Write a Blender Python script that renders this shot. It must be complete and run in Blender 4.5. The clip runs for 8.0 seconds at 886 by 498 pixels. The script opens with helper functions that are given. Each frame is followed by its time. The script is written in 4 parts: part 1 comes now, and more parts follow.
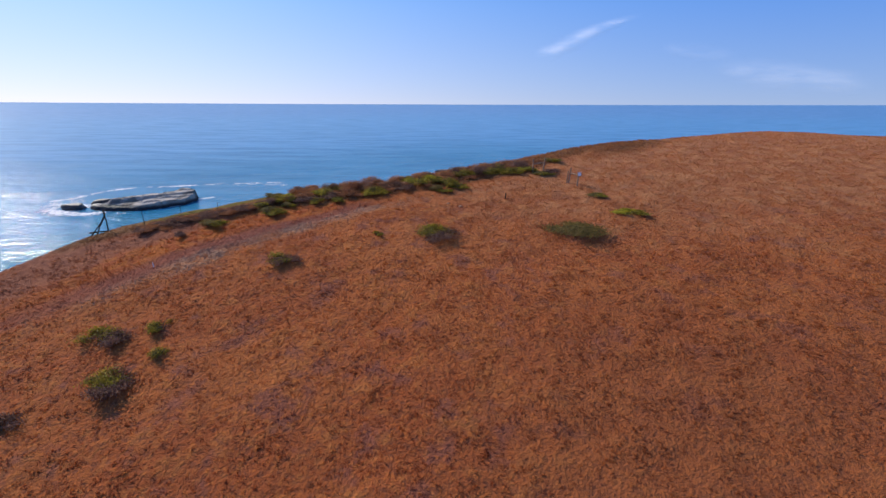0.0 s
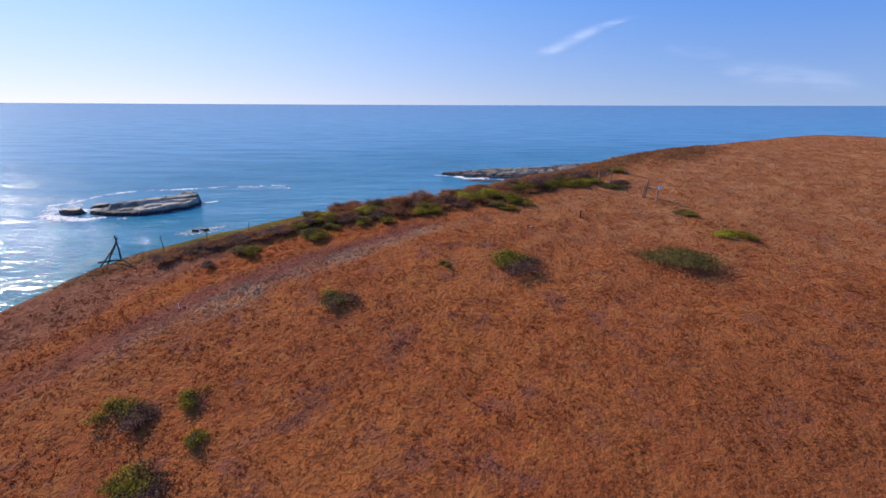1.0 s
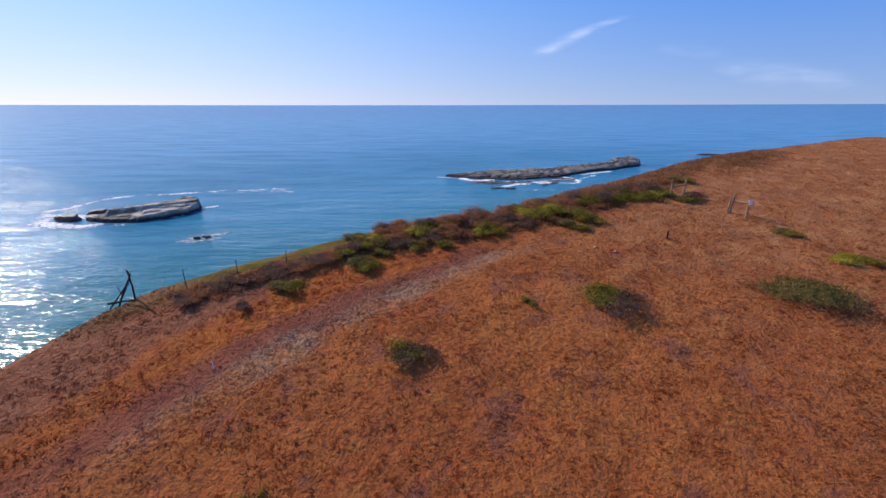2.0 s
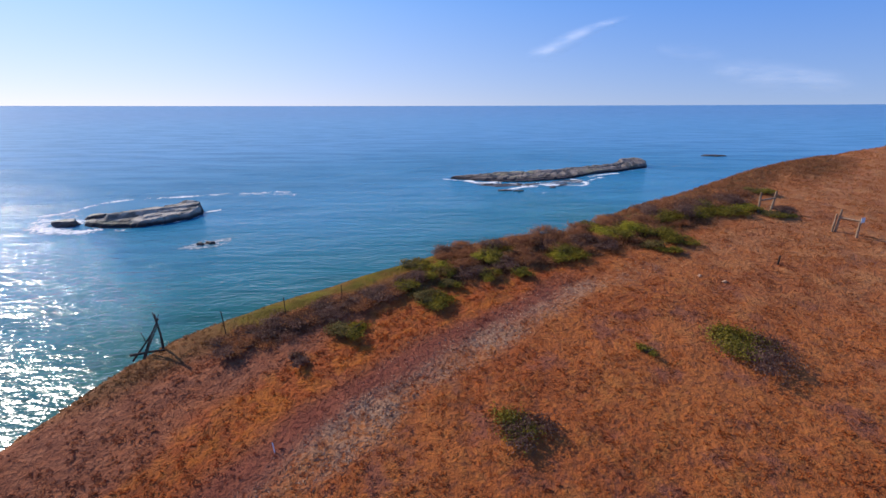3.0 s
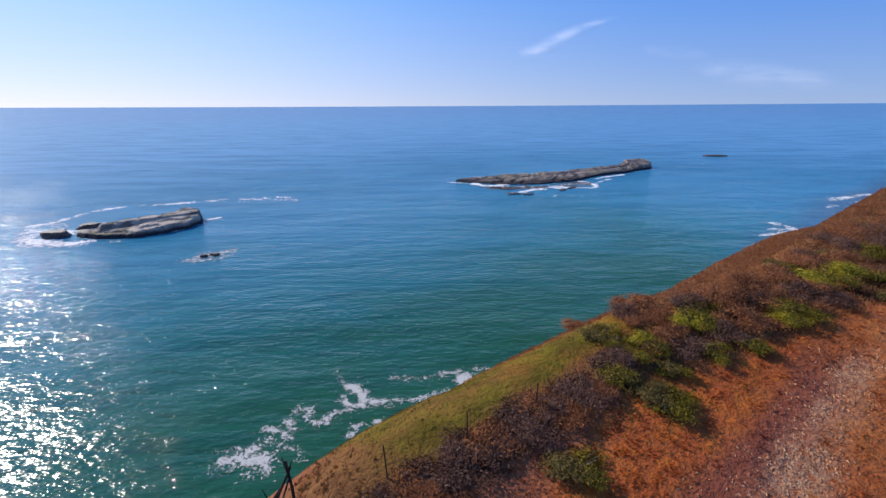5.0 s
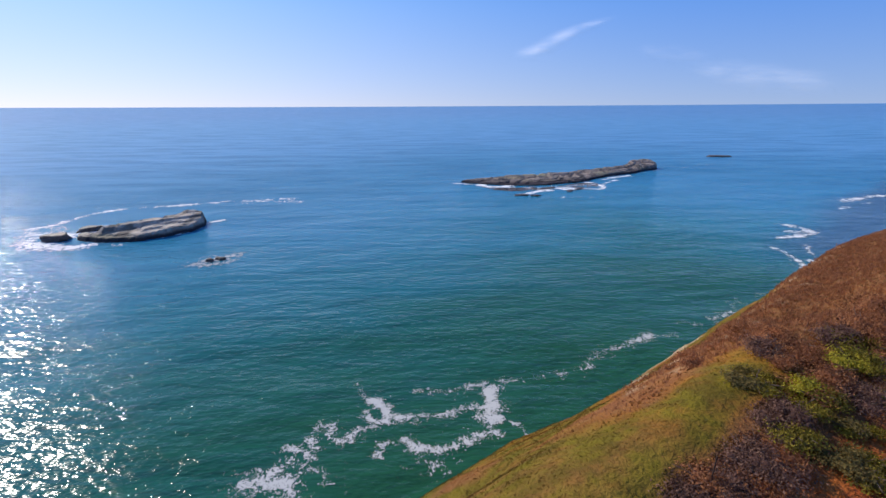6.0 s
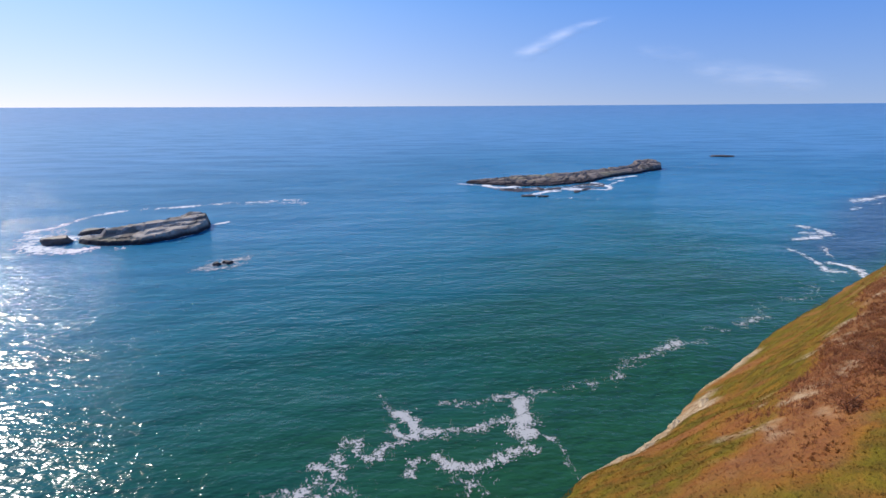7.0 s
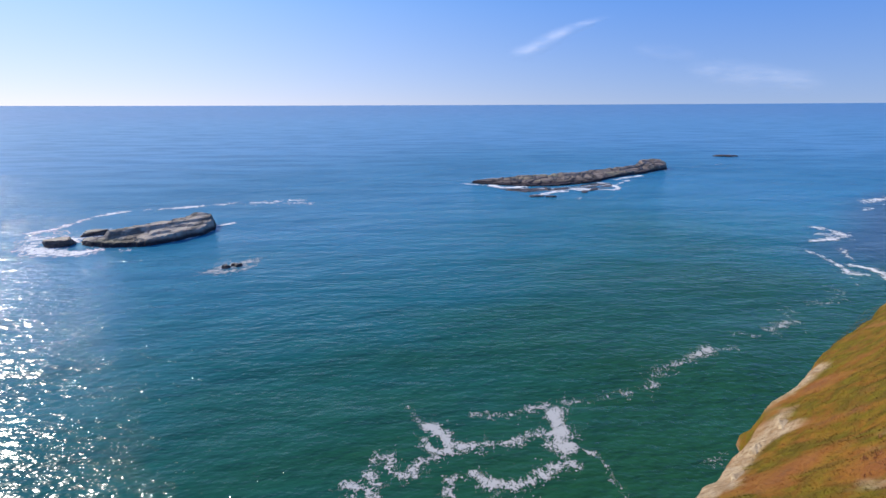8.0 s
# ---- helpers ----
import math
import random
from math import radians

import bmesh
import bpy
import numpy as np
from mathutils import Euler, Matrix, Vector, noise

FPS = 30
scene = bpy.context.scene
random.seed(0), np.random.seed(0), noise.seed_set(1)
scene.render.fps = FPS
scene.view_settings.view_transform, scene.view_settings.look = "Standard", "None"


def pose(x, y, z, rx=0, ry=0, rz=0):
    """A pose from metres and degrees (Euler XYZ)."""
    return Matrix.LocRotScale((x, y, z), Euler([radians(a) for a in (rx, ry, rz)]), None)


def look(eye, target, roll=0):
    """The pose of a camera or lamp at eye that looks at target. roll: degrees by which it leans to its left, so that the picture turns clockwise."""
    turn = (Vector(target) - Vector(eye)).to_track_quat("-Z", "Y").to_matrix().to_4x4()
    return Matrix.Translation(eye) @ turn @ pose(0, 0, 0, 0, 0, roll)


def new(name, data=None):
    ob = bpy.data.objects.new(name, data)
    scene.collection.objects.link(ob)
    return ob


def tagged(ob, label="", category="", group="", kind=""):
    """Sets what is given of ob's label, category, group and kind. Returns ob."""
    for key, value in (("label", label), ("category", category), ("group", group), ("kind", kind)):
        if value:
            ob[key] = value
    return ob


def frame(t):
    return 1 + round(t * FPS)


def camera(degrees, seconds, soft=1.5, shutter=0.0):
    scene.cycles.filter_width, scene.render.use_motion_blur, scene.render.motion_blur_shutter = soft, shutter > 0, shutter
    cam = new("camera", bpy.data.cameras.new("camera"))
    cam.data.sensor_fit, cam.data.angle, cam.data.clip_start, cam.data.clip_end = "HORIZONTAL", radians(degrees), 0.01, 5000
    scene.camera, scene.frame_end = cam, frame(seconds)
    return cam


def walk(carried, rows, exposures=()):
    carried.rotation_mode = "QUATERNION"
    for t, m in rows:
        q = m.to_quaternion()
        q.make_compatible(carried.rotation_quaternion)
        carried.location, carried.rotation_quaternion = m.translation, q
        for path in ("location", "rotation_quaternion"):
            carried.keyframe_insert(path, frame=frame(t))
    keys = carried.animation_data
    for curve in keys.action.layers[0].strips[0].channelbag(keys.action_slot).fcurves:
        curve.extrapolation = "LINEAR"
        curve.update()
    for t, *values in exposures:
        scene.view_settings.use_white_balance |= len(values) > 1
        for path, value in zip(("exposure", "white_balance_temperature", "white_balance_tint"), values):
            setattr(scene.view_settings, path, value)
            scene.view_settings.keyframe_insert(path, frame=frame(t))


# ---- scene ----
cam = camera(89.6, 8.0, soft=1.5)
PATH = [
    (0, (0.015, -0.085, 34.939), (-0.022, 1.82, 34.331), 0.2),
    (0.5, (-2.479, 2.701, 35.032), (-2.516, 4.607, 34.425), 0.3),
    (1, (-4.895, 5.34, 35.152), (-4.925, 7.246, 34.546), 0.2),
    (2.5, (-11.251, 12.352, 35.515), (-11.261, 14.258, 34.91), -0.1),
    (3, (-13.308, 14.422, 35.6), (-13.312, 16.329, 34.997), -0.1),
    (3.5, (-15.312, 16.359, 35.722), (-15.302, 18.267, 35.119), -0.2),
    (4, (-17.231, 18.246, 35.777), (-17.208, 20.153, 35.175), -0.3),
    (4.5, (-19.154, 19.962, 35.906), (-19.122, 21.869, 35.304), -0.3),
    (5, (-21.087, 21.592, 35.963), (-21.048, 23.499, 35.361), -0.3),
    (6.5, (-26.602, 26.154, 35.928), (-26.547, 28.061, 35.327), -0.3),
    (7, (-28.554, 27.468, 35.942), (-28.492, 29.374, 35.34), -0.3),
    (7.5, (-30.582, 28.794, 35.957), (-30.514, 30.699, 35.352), -0.2),
    (8, (-32.649, 30.082, 35.954), (-32.574, 31.987, 35.348), -0.2),
]
walk(cam, [(t, look(eye, target, roll)) for t, eye, target, roll in PATH])

# ---- light: late-morning sun over the sea, clear sky ----
SUN_AZ, SUN_EL = radians(-54), radians(33)      # azimuth from +y, clockwise
sun_dir = Vector((math.sin(SUN_AZ) * math.cos(SUN_EL), math.cos(SUN_AZ) * math.cos(SUN_EL), math.sin(SUN_EL)))
sun = new("sun", bpy.data.lights.new("sun", "SUN"))
sun.data.energy, sun.data.angle, sun.data.color = 5.0, radians(0.53), (1.0, 0.93, 0.82)
sun.matrix_world = look(sun_dir * 100, (0, 0, 0))

world = bpy.data.worlds.new("world")
scene.world = world
world.use_nodes = True
wn = world.node_tree.nodes
sky = wn.new("ShaderNodeTexSky")
sky.sky_type, sky.sun_disc = "NISHITA", False
sky.sun_elevation, sky.sun_rotation = SUN_EL, SUN_AZ
sky.altitude, sky.air_density, sky.dust_density, sky.ozone_density = 0, 1.0, 0.3, 4.0
wn["Background"].inputs["Strength"].default_value = 0.112


def sky_math(op, a, b=0.0, c=0.0):
    n = wn.new("ShaderNodeMath")
    n.operation, n.use_clamp = op, op == "MULTIPLY_ADD"
    for socket, v in zip(n.inputs, (a, b, c)):
        if isinstance(v, bpy.types.NodeSocket):
            world.node_tree.links.new(v, socket)
        else:
            socket.default_value = v
    return n.outputs[0]


def sky_mix(fac, a, b):
    n = wn.new("ShaderNodeMix")
    n.data_type = "RGBA"
    for socket, v in zip((n.inputs[0], n.inputs[6], n.inputs[7]), (fac, a, b)):
        if isinstance(v, bpy.types.NodeSocket):
            world.node_tree.links.new(v, socket)
        else:
            socket.default_value = v if isinstance(v, float) else (*v, 1)
    return n.outputs[2]


# sea haze: a pale band along the horizon, whiter towards the sun, under a deep clear blue
way = wn.new("ShaderNodeTexCoord").outputs["Generated"]
apart = wn.new("ShaderNodeSeparateXYZ")
world.node_tree.links.new(way, apart.inputs[0])
toward = wn.new("ShaderNodeVectorMath")
toward.operation = "DOT_PRODUCT"
world.node_tree.links.new(way, toward.inputs[0])
toward.inputs[1].default_value = (math.sin(SUN_AZ), math.cos(SUN_AZ), 0)
sunward = sky_math("POWER", sky_math("MULTIPLY_ADD", toward.outputs["Value"], 0.5, 0.5), 4.0)
height = sky_math("POWER", sky_math("MULTIPLY_ADD", apart.outputs["Z"], 4.4, 0.0), 0.62)
blue = sky_mix(sunward, (0.60, 2.40, 7.6), (3.4, 6.2, 11.5))
haze = sky_mix(sunward, (3.0, 4.3, 6.9), (8.8, 8.8, 10.2))
clear = sky_mix(height, haze, blue)
zenith = sky_math("MULTIPLY_ADD", apart.outputs["Z"], 1.1, -0.2)
clear = sky_mix(zenith, clear, (0.7, 1.9, 5.0))
world.node_tree.links.new(sky_mix(0.88, sky.outputs["Color"], clear), wn["Background"].inputs["Color"])
scene.view_settings.exposure = 0.0


# ---- node helpers ----
class Mat:
    """A small wrapper to wire node materials."""

    def __init__(self, name, rough=0.8, spec=0.3):
        self.mat = bpy.data.materials.new(name)
        self.mat.use_nodes = True
        self.nodes, self.links = self.mat.node_tree.nodes, self.mat.node_tree.links
        self.bsdf, self.out = self.nodes["Principled BSDF"], self.nodes["Material Output"]
        self.bsdf.inputs["Roughness"].default_value = rough
        self.bsdf.inputs["Specular IOR Level"].default_value = spec
        self.where = self.nodes.new("ShaderNodeNewGeometry").outputs["Position"]

    def put(self, socket, value):
        if isinstance(value, bpy.types.NodeSocket):
            self.links.new(value, socket)
        elif isinstance(value, tuple) and len(value) == 3 and socket.type == "RGBA":
            socket.default_value = (*value, 1)
        else:
            socket.default_value = value

    def noise(self, scale, detail=3, rough=0.55, stretch=None, distort=0.0, vec=None):
        n = self.nodes.new("ShaderNodeTexNoise")
        n.inputs["Scale"].default_value, n.inputs["Detail"].default_value = scale, detail
        n.inputs["Roughness"].default_value, n.inputs["Distortion"].default_value = rough, distort
        src = vec or self.where
        if stretch:
            m = self.nodes.new("ShaderNodeMapping")
            m.inputs["Scale"].default_value, m.inputs["Rotation"].default_value = stretch[:3], (0, 0, radians(stretch[3]))
            self.links.new(src, m.inputs["Vector"])
            src = m.outputs["Vector"]
        self.links.new(src, n.inputs["Vector"])
        return n.outputs["Fac"]

    def ramp(self, value, lo, hi, a=0.0, b=1.0):
        n = self.nodes.new("ShaderNodeMapRange")
        n.interpolation_type = "SMOOTHSTEP"
        for key, v in (("From Min", lo), ("From Max", hi), ("To Min", a), ("To Max", b)):
            n.inputs[key].default_value = v
        self.links.new(value, n.inputs["Value"])
        return n.outputs["Result"]

    def math(self, op, a, b=0.0):
        n = self.nodes.new("ShaderNodeMath")
        n.operation = op
        self.put(n.inputs[0], a), self.put(n.inputs[1], b)
        return n.outputs[0]

    def mix(self, fac, a, b):
        n = self.nodes.new("ShaderNodeMix")
        n.data_type = "RGBA"
        self.put(n.inputs[0], fac), self.put(n.inputs[6], a), self.put(n.inputs[7], b)
        return n.outputs[2]

    def field(self, name):
        n = self.nodes.new("ShaderNodeAttribute")
        n.attribute_name = name
        return n.outputs["Fac"]

    def island(self):
        return self.nodes.new("ShaderNodeNewGeometry").outputs["Random Per Island"]

    def bump(self, height, strength=0.5, distance=0.05, normal=None):
        n = self.nodes.new("ShaderNodeBump")
        n.inputs["Distance"].default_value = distance
        self.put(n.inputs["Strength"], strength)
        self.links.new(height, n.inputs["Height"])
        if normal:
            self.links.new(normal, n.inputs["Normal"])
        return n.outputs["Normal"]

    def thin(self, value, share=0.4):
        """Thin leaves and blades: part of the light passes through."""
        t, mixed = self.nodes.new("ShaderNodeBsdfTranslucent"), self.nodes.new("ShaderNodeMixShader")
        self.put(t.inputs["Color"], value), self.put(self.bsdf.inputs["Base Color"], value)
        mixed.inputs[0].default_value = share
        self.links.new(self.bsdf.outputs[0], mixed.inputs[1]), self.links.new(t.outputs[0], mixed.inputs[2])
        self.links.new(mixed.outputs[0], self.out.inputs["Surface"])
        return self

    def color(self, value):
        self.put(self.bsdf.inputs["Base Color"], value)
        return self

    def normal(self, value):
        self.put(self.bsdf.inputs["Normal"], value)
        return self


def soil_color(m):
    """The dry meadow's colour: rust, ochre and purple-brown drifts, the trail, and green cover."""
    big, mid, fine = m.noise(0.16, 3), m.noise(0.75, 4, 0.62), m.noise(5.5, 4, 0.7)
    c = m.mix(m.ramp(big, 0.38, 0.62), (0.38, 0.089, 0.021), (0.48, 0.133, 0.031))
    c = m.mix(m.ramp(mid, 0.50, 0.68, 0, 0.75), c, (0.52, 0.172, 0.040))
    c = m.mix(m.ramp(m.noise(2.3, 3, 0.6), 0.54, 0.66, 0, 0.5), c, (0.58, 0.190, 0.044))
    c = m.mix(m.ramp(m.noise(0.5, 4, 0.6, vec=m.where, stretch=(1, 1, 1, 40)), 0.53, 0.66, 0, 0.7), c, (0.23, 0.080, 0.060))
    c = m.mix(m.ramp(m.noise(3.4, 2, 0.5), 0.56, 0.66, 0, 0.62), c, (0.19, 0.058, 0.028))
    c = m.mix(m.ramp(m.noise(4.6, 2, 0.5, stretch=(1, 1, 1, 70)), 0.57, 0.66, 0, 0.6), c, (0.56, 0.150, 0.026))
    # tan: the far meadow's brighter look at a low view angle, put into the colour
    c = m.mix(m.math("MULTIPLY", m.field("tan"), m.ramp(mid, 0.25, 0.6, 0.5, 0.95)), c, m.mix(m.ramp(mid, 0.4, 0.65), (0.42, 0.160, 0.062), (0.54, 0.235, 0.095)))
    c = m.mix(m.math("MULTIPLY", m.field("dun"), m.ramp(mid, 0.25, 0.6, 0.6, 1.0)), c, m.mix(m.ramp(m.noise(1.8, 3), 0.4, 0.62), (0.25, 0.086, 0.050), (0.38, 0.142, 0.076)))
    # deep: the groove, and the near right's lower brightness put into the colour
    c = m.mix(m.math("MULTIPLY", m.field("deep"), 0.6), c, (0.27, 0.076, 0.024))
    c = m.mix(m.math("MULTIPLY", m.field("rust"), m.ramp(mid, 0.3, 0.65, 0.45, 1.0)), c, m.mix(m.ramp(m.noise(1.3, 3), 0.42, 0.6), (0.44, 0.092, 0.019), (0.58, 0.155, 0.020)))
    c = m.mix(m.field("scrub"), c, m.mix(m.ramp(mid, 0.35, 0.65), (0.150, 0.072, 0.027), (0.26, 0.125, 0.043)))
    c = m.mix(m.field("worn"), c, m.mix(m.ramp(mid, 0.35, 0.65), (0.21, 0.053, 0.038), (0.31, 0.086, 0.053)))
    c = m.mix(m.math("MULTIPLY", m.field("green"), m.ramp(mid, 0.30, 0.62, 0.72, 1)), c,
              m.mix(m.ramp(m.noise(1.1, 4), 0.38, 0.64), (0.108, 0.074, 0.010), (0.148, 0.112, 0.011)))
    c = m.mix(m.math("MULTIPLY", m.field("pale"), m.ramp(fine, 0.34, 0.58)), c, (0.48, 0.28, 0.165))
    return c, mid, fine


def make_materials():
    out = {}
    m = Mat("dry_meadow_soil", 0.95, 0.1)
    c, mid, fine = soil_color(m)
    litter = m.math("MULTIPLY", m.ramp(fine, 0.30, 0.62, 0.62, 0.22), m.math("SUBTRACT", 1.0, m.math("MAXIMUM", m.field("pale"), m.field("green"))))
    c = m.mix(litter, c, (0.19, 0.062, 0.031))
    crag = m.noise(2.6, 5, 0.7, distort=0.7)
    sand = m.mix(m.ramp(m.noise(0.9, 5, 0.65), 0.35, 0.65), (0.36, 0.23, 0.125), (0.56, 0.42, 0.27))
    c = m.mix(m.field("rock"), c, m.mix(m.ramp(crag, 0.34, 0.50, 0.75, 0), sand, (0.17, 0.095, 0.05)))
    mid = m.math("ADD", mid, m.math("MULTIPLY", m.math("MULTIPLY", crag, m.field("rock")), 1.6))
    m.color(c).normal(m.bump(m.math("ADD", fine, m.math("MULTIPLY", mid, 1.5)), 0.9, 0.16))
    out["soil"] = m.mat

    m = Mat("dead_grass", 0.8, 0.2)
    c, mid, fine = soil_color(m)
    r = m.island()
    lush = m.math("SUBTRACT", 1.0, m.math("MULTIPLY", m.math("MAXIMUM", m.field("green"), m.field("worn")), 0.8))
    r = m.math("ADD", m.math("MULTIPLY", r, 0.35), m.math("MULTIPLY", m.field("tone"), 0.65))
    c = m.mix(m.math("MULTIPLY", m.ramp(r, 0.45, 0.95, 0, 0.6), lush), c, (0.57, 0.215, 0.068))
    c = m.mix(m.math("MULTIPLY", m.ramp(r, 0.10, 0.42, 0.42, 0), lush), c, (0.22, 0.064, 0.036))
    m.thin(c, 0.55)
    out["grass"] = m.mat

    for name, a, b, spot in (("green_leaves", (0.105, 0.082, 0.013), (0.25, 0.19, 0.020), (0.42, 0.31, 0.038)),
                             ("yellow_leaves", (0.21, 0.185, 0.016), (0.44, 0.36, 0.024), (0.58, 0.46, 0.05)),
                             ("olive_leaves", (0.10, 0.08, 0.025), (0.22, 0.16, 0.045), (0.32, 0.20, 0.06)),
                             ("grey_leaves", (0.105, 0.050, 0.038), (0.20, 0.098, 0.070), (0.32, 0.175, 0.115)),
                             ("brown_leaves", (0.20, 0.074, 0.036), (0.38, 0.148, 0.064), (0.52, 0.23, 0.09))):
        m = Mat(name, 0.7, 0.25)
        r = m.island()
        c = m.mix(m.ramp(m.noise(2.2, 3), 0.35, 0.65), a, b)
        m.thin(m.mix(m.ramp(r, 0.45, 1.0, 0, 0.8), c, spot), 0.5)
        out[name] = m.mat

    m = Mat("twig_bark", 0.9, 0.15)
    m.color(m.mix(m.ramp(m.noise(9, 3), 0.35, 0.65), (0.06, 0.038, 0.03), (0.15, 0.105, 0.085)))
    out["twig"] = m.mat

    m = Mat("driftwood", 0.9, 0.15)
    g = m.noise(14, 4, 0.6, stretch=(1, 1, 0.12, 0))
    m.color(m.mix(m.ramp(g, 0.35, 0.65), (0.022, 0.016, 0.013), (0.075, 0.052, 0.04))).normal(m.bump(g, 0.6, 0.02))
    out["driftwood"] = m.mat

    m = Mat("weathered_post_wood", 0.9, 0.15)
    g = m.noise(16, 4, 0.6, stretch=(1, 1, 0.1, 0))
    m.color(m.mix(m.ramp(g, 0.35, 0.65), (0.20, 0.12, 0.075), (0.42, 0.27, 0.17))).normal(m.bump(g, 0.6, 0.02))
    out["post_wood"] = m.mat

    m = Mat("rusty_steel", 0.75, 0.3)
    m.color(m.mix(m.ramp(m.noise(25, 4), 0.4, 0.6), (0.03, 0.02, 0.016), (0.085, 0.04, 0.025)))
    out["steel"] = m.mat

    m = Mat("sign_paint", 0.5, 0.4)
    m.color(m.mix(m.ramp(m.noise(18, 4), 0.45, 0.75, 0, 0.5), (0.82, 0.82, 0.80), (0.55, 0.52, 0.47)))
    out["sign"] = m.mat

    m = Mat("pale_gravel", 0.9, 0.2)
    m.color(m.mix(m.ramp(m.island(), 0.1, 0.9), (0.26, 0.112, 0.062), (0.53, 0.29, 0.165)))
    out["gravel"] = m.mat

    # layered sandstone of the reefs: weathered tan top, dark wet foot with side shade painted in
    for name, low, high, top in (("reef", (0.32, 0.25, 0.20), (0.50, 0.41, 0.33), (0.60, 0.51, 0.42)),
                                 ("dark_reef", (0.20, 0.145, 0.12), (0.34, 0.255, 0.20), (0.48, 0.38, 0.28))):
        m = Mat(name, 0.85, 0.3)
        up = m.nodes.new("ShaderNodeSeparateXYZ")
        m.links.new(m.where, up.inputs[0])
        big, fine = m.noise(0.35, 5, 0.62), m.noise(2.6, 5, 0.65)
        c = m.mix(m.ramp(big, 0.36, 0.62), low, high)
        c = m.mix(m.ramp(fine, 0.52, 0.74, 0, 0.5), c, top)
        c = m.mix(m.ramp(m.noise(0.10, 4, 0.6, stretch=(0.25, 1, 1, 32)), 0.52, 0.64, 0, 0.8), c, (0.36, 0.29, 0.16))
        c = m.mix(m.ramp(m.noise(0.22, 4, 0.6, stretch=(1, 0.16, 1, -20)), 0.53, 0.62, 0, 0.7), c, (0.085, 0.065, 0.05))
        # dark by height: wet rock, and the shade of the steep sides in the colour
        wet = m.math("ADD", up.outputs["Z"], m.math("MULTIPLY", fine, -1.2))
        c = m.mix(m.ramp(wet, 0.0, 1.2, 1, 0), c, (0.035, 0.024, 0.028))
        m.color(c).normal(m.bump(m.math("ADD", fine, big), 0.8, 0.3))
        out[name] = m.mat

    m = Mat("wet_rock", 0.55, 0.4)
    fine = m.noise(1.6, 5, 0.65)
    m.color(m.mix(m.ramp(fine, 0.36, 0.66), (0.040, 0.028, 0.027), (0.15, 0.105, 0.085))).normal(m.bump(fine, 0.9, 0.4))
    out["wet_rock"] = m.mat

    m = Mat("cliff_rock", 0.9, 0.2)
    big, fine = m.noise(0.8, 5, 0.62), m.noise(5, 5, 0.65)
    c = m.mix(m.ramp(big, 0.36, 0.62), (0.36, 0.25, 0.14), (0.56, 0.43, 0.28))
    m.color(m.mix(m.ramp(fine, 0.30, 0.5, 0.6, 0), c, (0.16, 0.10, 0.06))).normal(m.bump(m.math("ADD", fine, big), 0.9, 0.15))
    out["cliff"] = m.mat

    # sea: green over the sandy shallows, blue-teal farther out
    m = Mat("sea_water", 0.085, 0.5)
    patch = m.math("ADD", m.math("MULTIPLY", m.noise(0.018, 4, 0.6, stretch=(0.6, 1, 1, 15)), 0.65), m.math("MULTIPLY", m.noise(0.07, 3, 0.55, stretch=(0.35, 1, 1, 8)), 0.35))
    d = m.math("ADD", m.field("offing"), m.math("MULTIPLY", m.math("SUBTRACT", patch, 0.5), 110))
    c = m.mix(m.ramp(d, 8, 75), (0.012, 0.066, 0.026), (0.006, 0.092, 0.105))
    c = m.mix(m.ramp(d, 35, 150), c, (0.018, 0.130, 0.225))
    # paler blue far out: haze and missing sky reflection put into the colour
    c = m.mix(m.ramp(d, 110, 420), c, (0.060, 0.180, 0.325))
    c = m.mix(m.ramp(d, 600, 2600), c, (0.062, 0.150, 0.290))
    lanes = m.noise(0.05, 5, 0.66, stretch=(0.30, 1, 1, -6))
    c = m.mix(m.math("MULTIPLY", m.ramp(lanes, 0.40, 0.56, 0.55, 0), m.ramp(d, 50, 200)), c, (0.008, 0.095, 0.185))
    c = m.mix(m.math("MULTIPLY", m.ramp(lanes, 0.54, 0.68, 0, 0.45), m.ramp(d, 70, 300)), c, (0.065, 0.20, 0.34))
    c = m.mix(m.math("MULTIPLY", m.field("shoal"), 0.9), c, (0.026, 0.036, 0.062))
    swell = m.noise(0.05, 3, 0.5, stretch=(0.4, 1, 1, -12))
    chop = m.noise(0.42, 2, 0.5, stretch=(0.34, 1, 1, -8))
    wavelets = m.noise(1.15, 2, 0.5, stretch=(0.50, 1, 1, 5))
    ripples = m.noise(3.0, 1, 0.5, stretch=(0.70, 1, 1, -10))
    calm = m.ramp(m.field("offing"), 90, 500, 1.0, 0.6)
    easy = m.bump(wavelets, calm, 0.16, m.bump(chop, calm, 0.28, m.bump(swell, 0.6, 2.6)))
    lively = m.bump(ripples, calm, 0.10, m.bump(wavelets, calm, 0.27, m.bump(chop, calm, 0.38, m.bump(swell, 0.6, 2.6))))
    sparkle = m.nodes.new("ShaderNodeBsdfPrincipled")
    body, dull, waves, shine, both = (m.nodes.new("ShaderNode" + k) for k in ("BsdfDiffuse", "BsdfDiffuse", "MixShader", "MixShader", "AddShader"))
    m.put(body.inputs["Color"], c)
    streaks = m.noise(0.17, 4, 0.62, stretch=(0.42, 1, 1, -6))
    m.put(body.inputs["Normal"], m.bump(chop, m.math("MULTIPLY", calm, 0.25), 0.5, m.bump(streaks, 1.0, 1.5, m.bump(swell, 0.6, 2.6))))
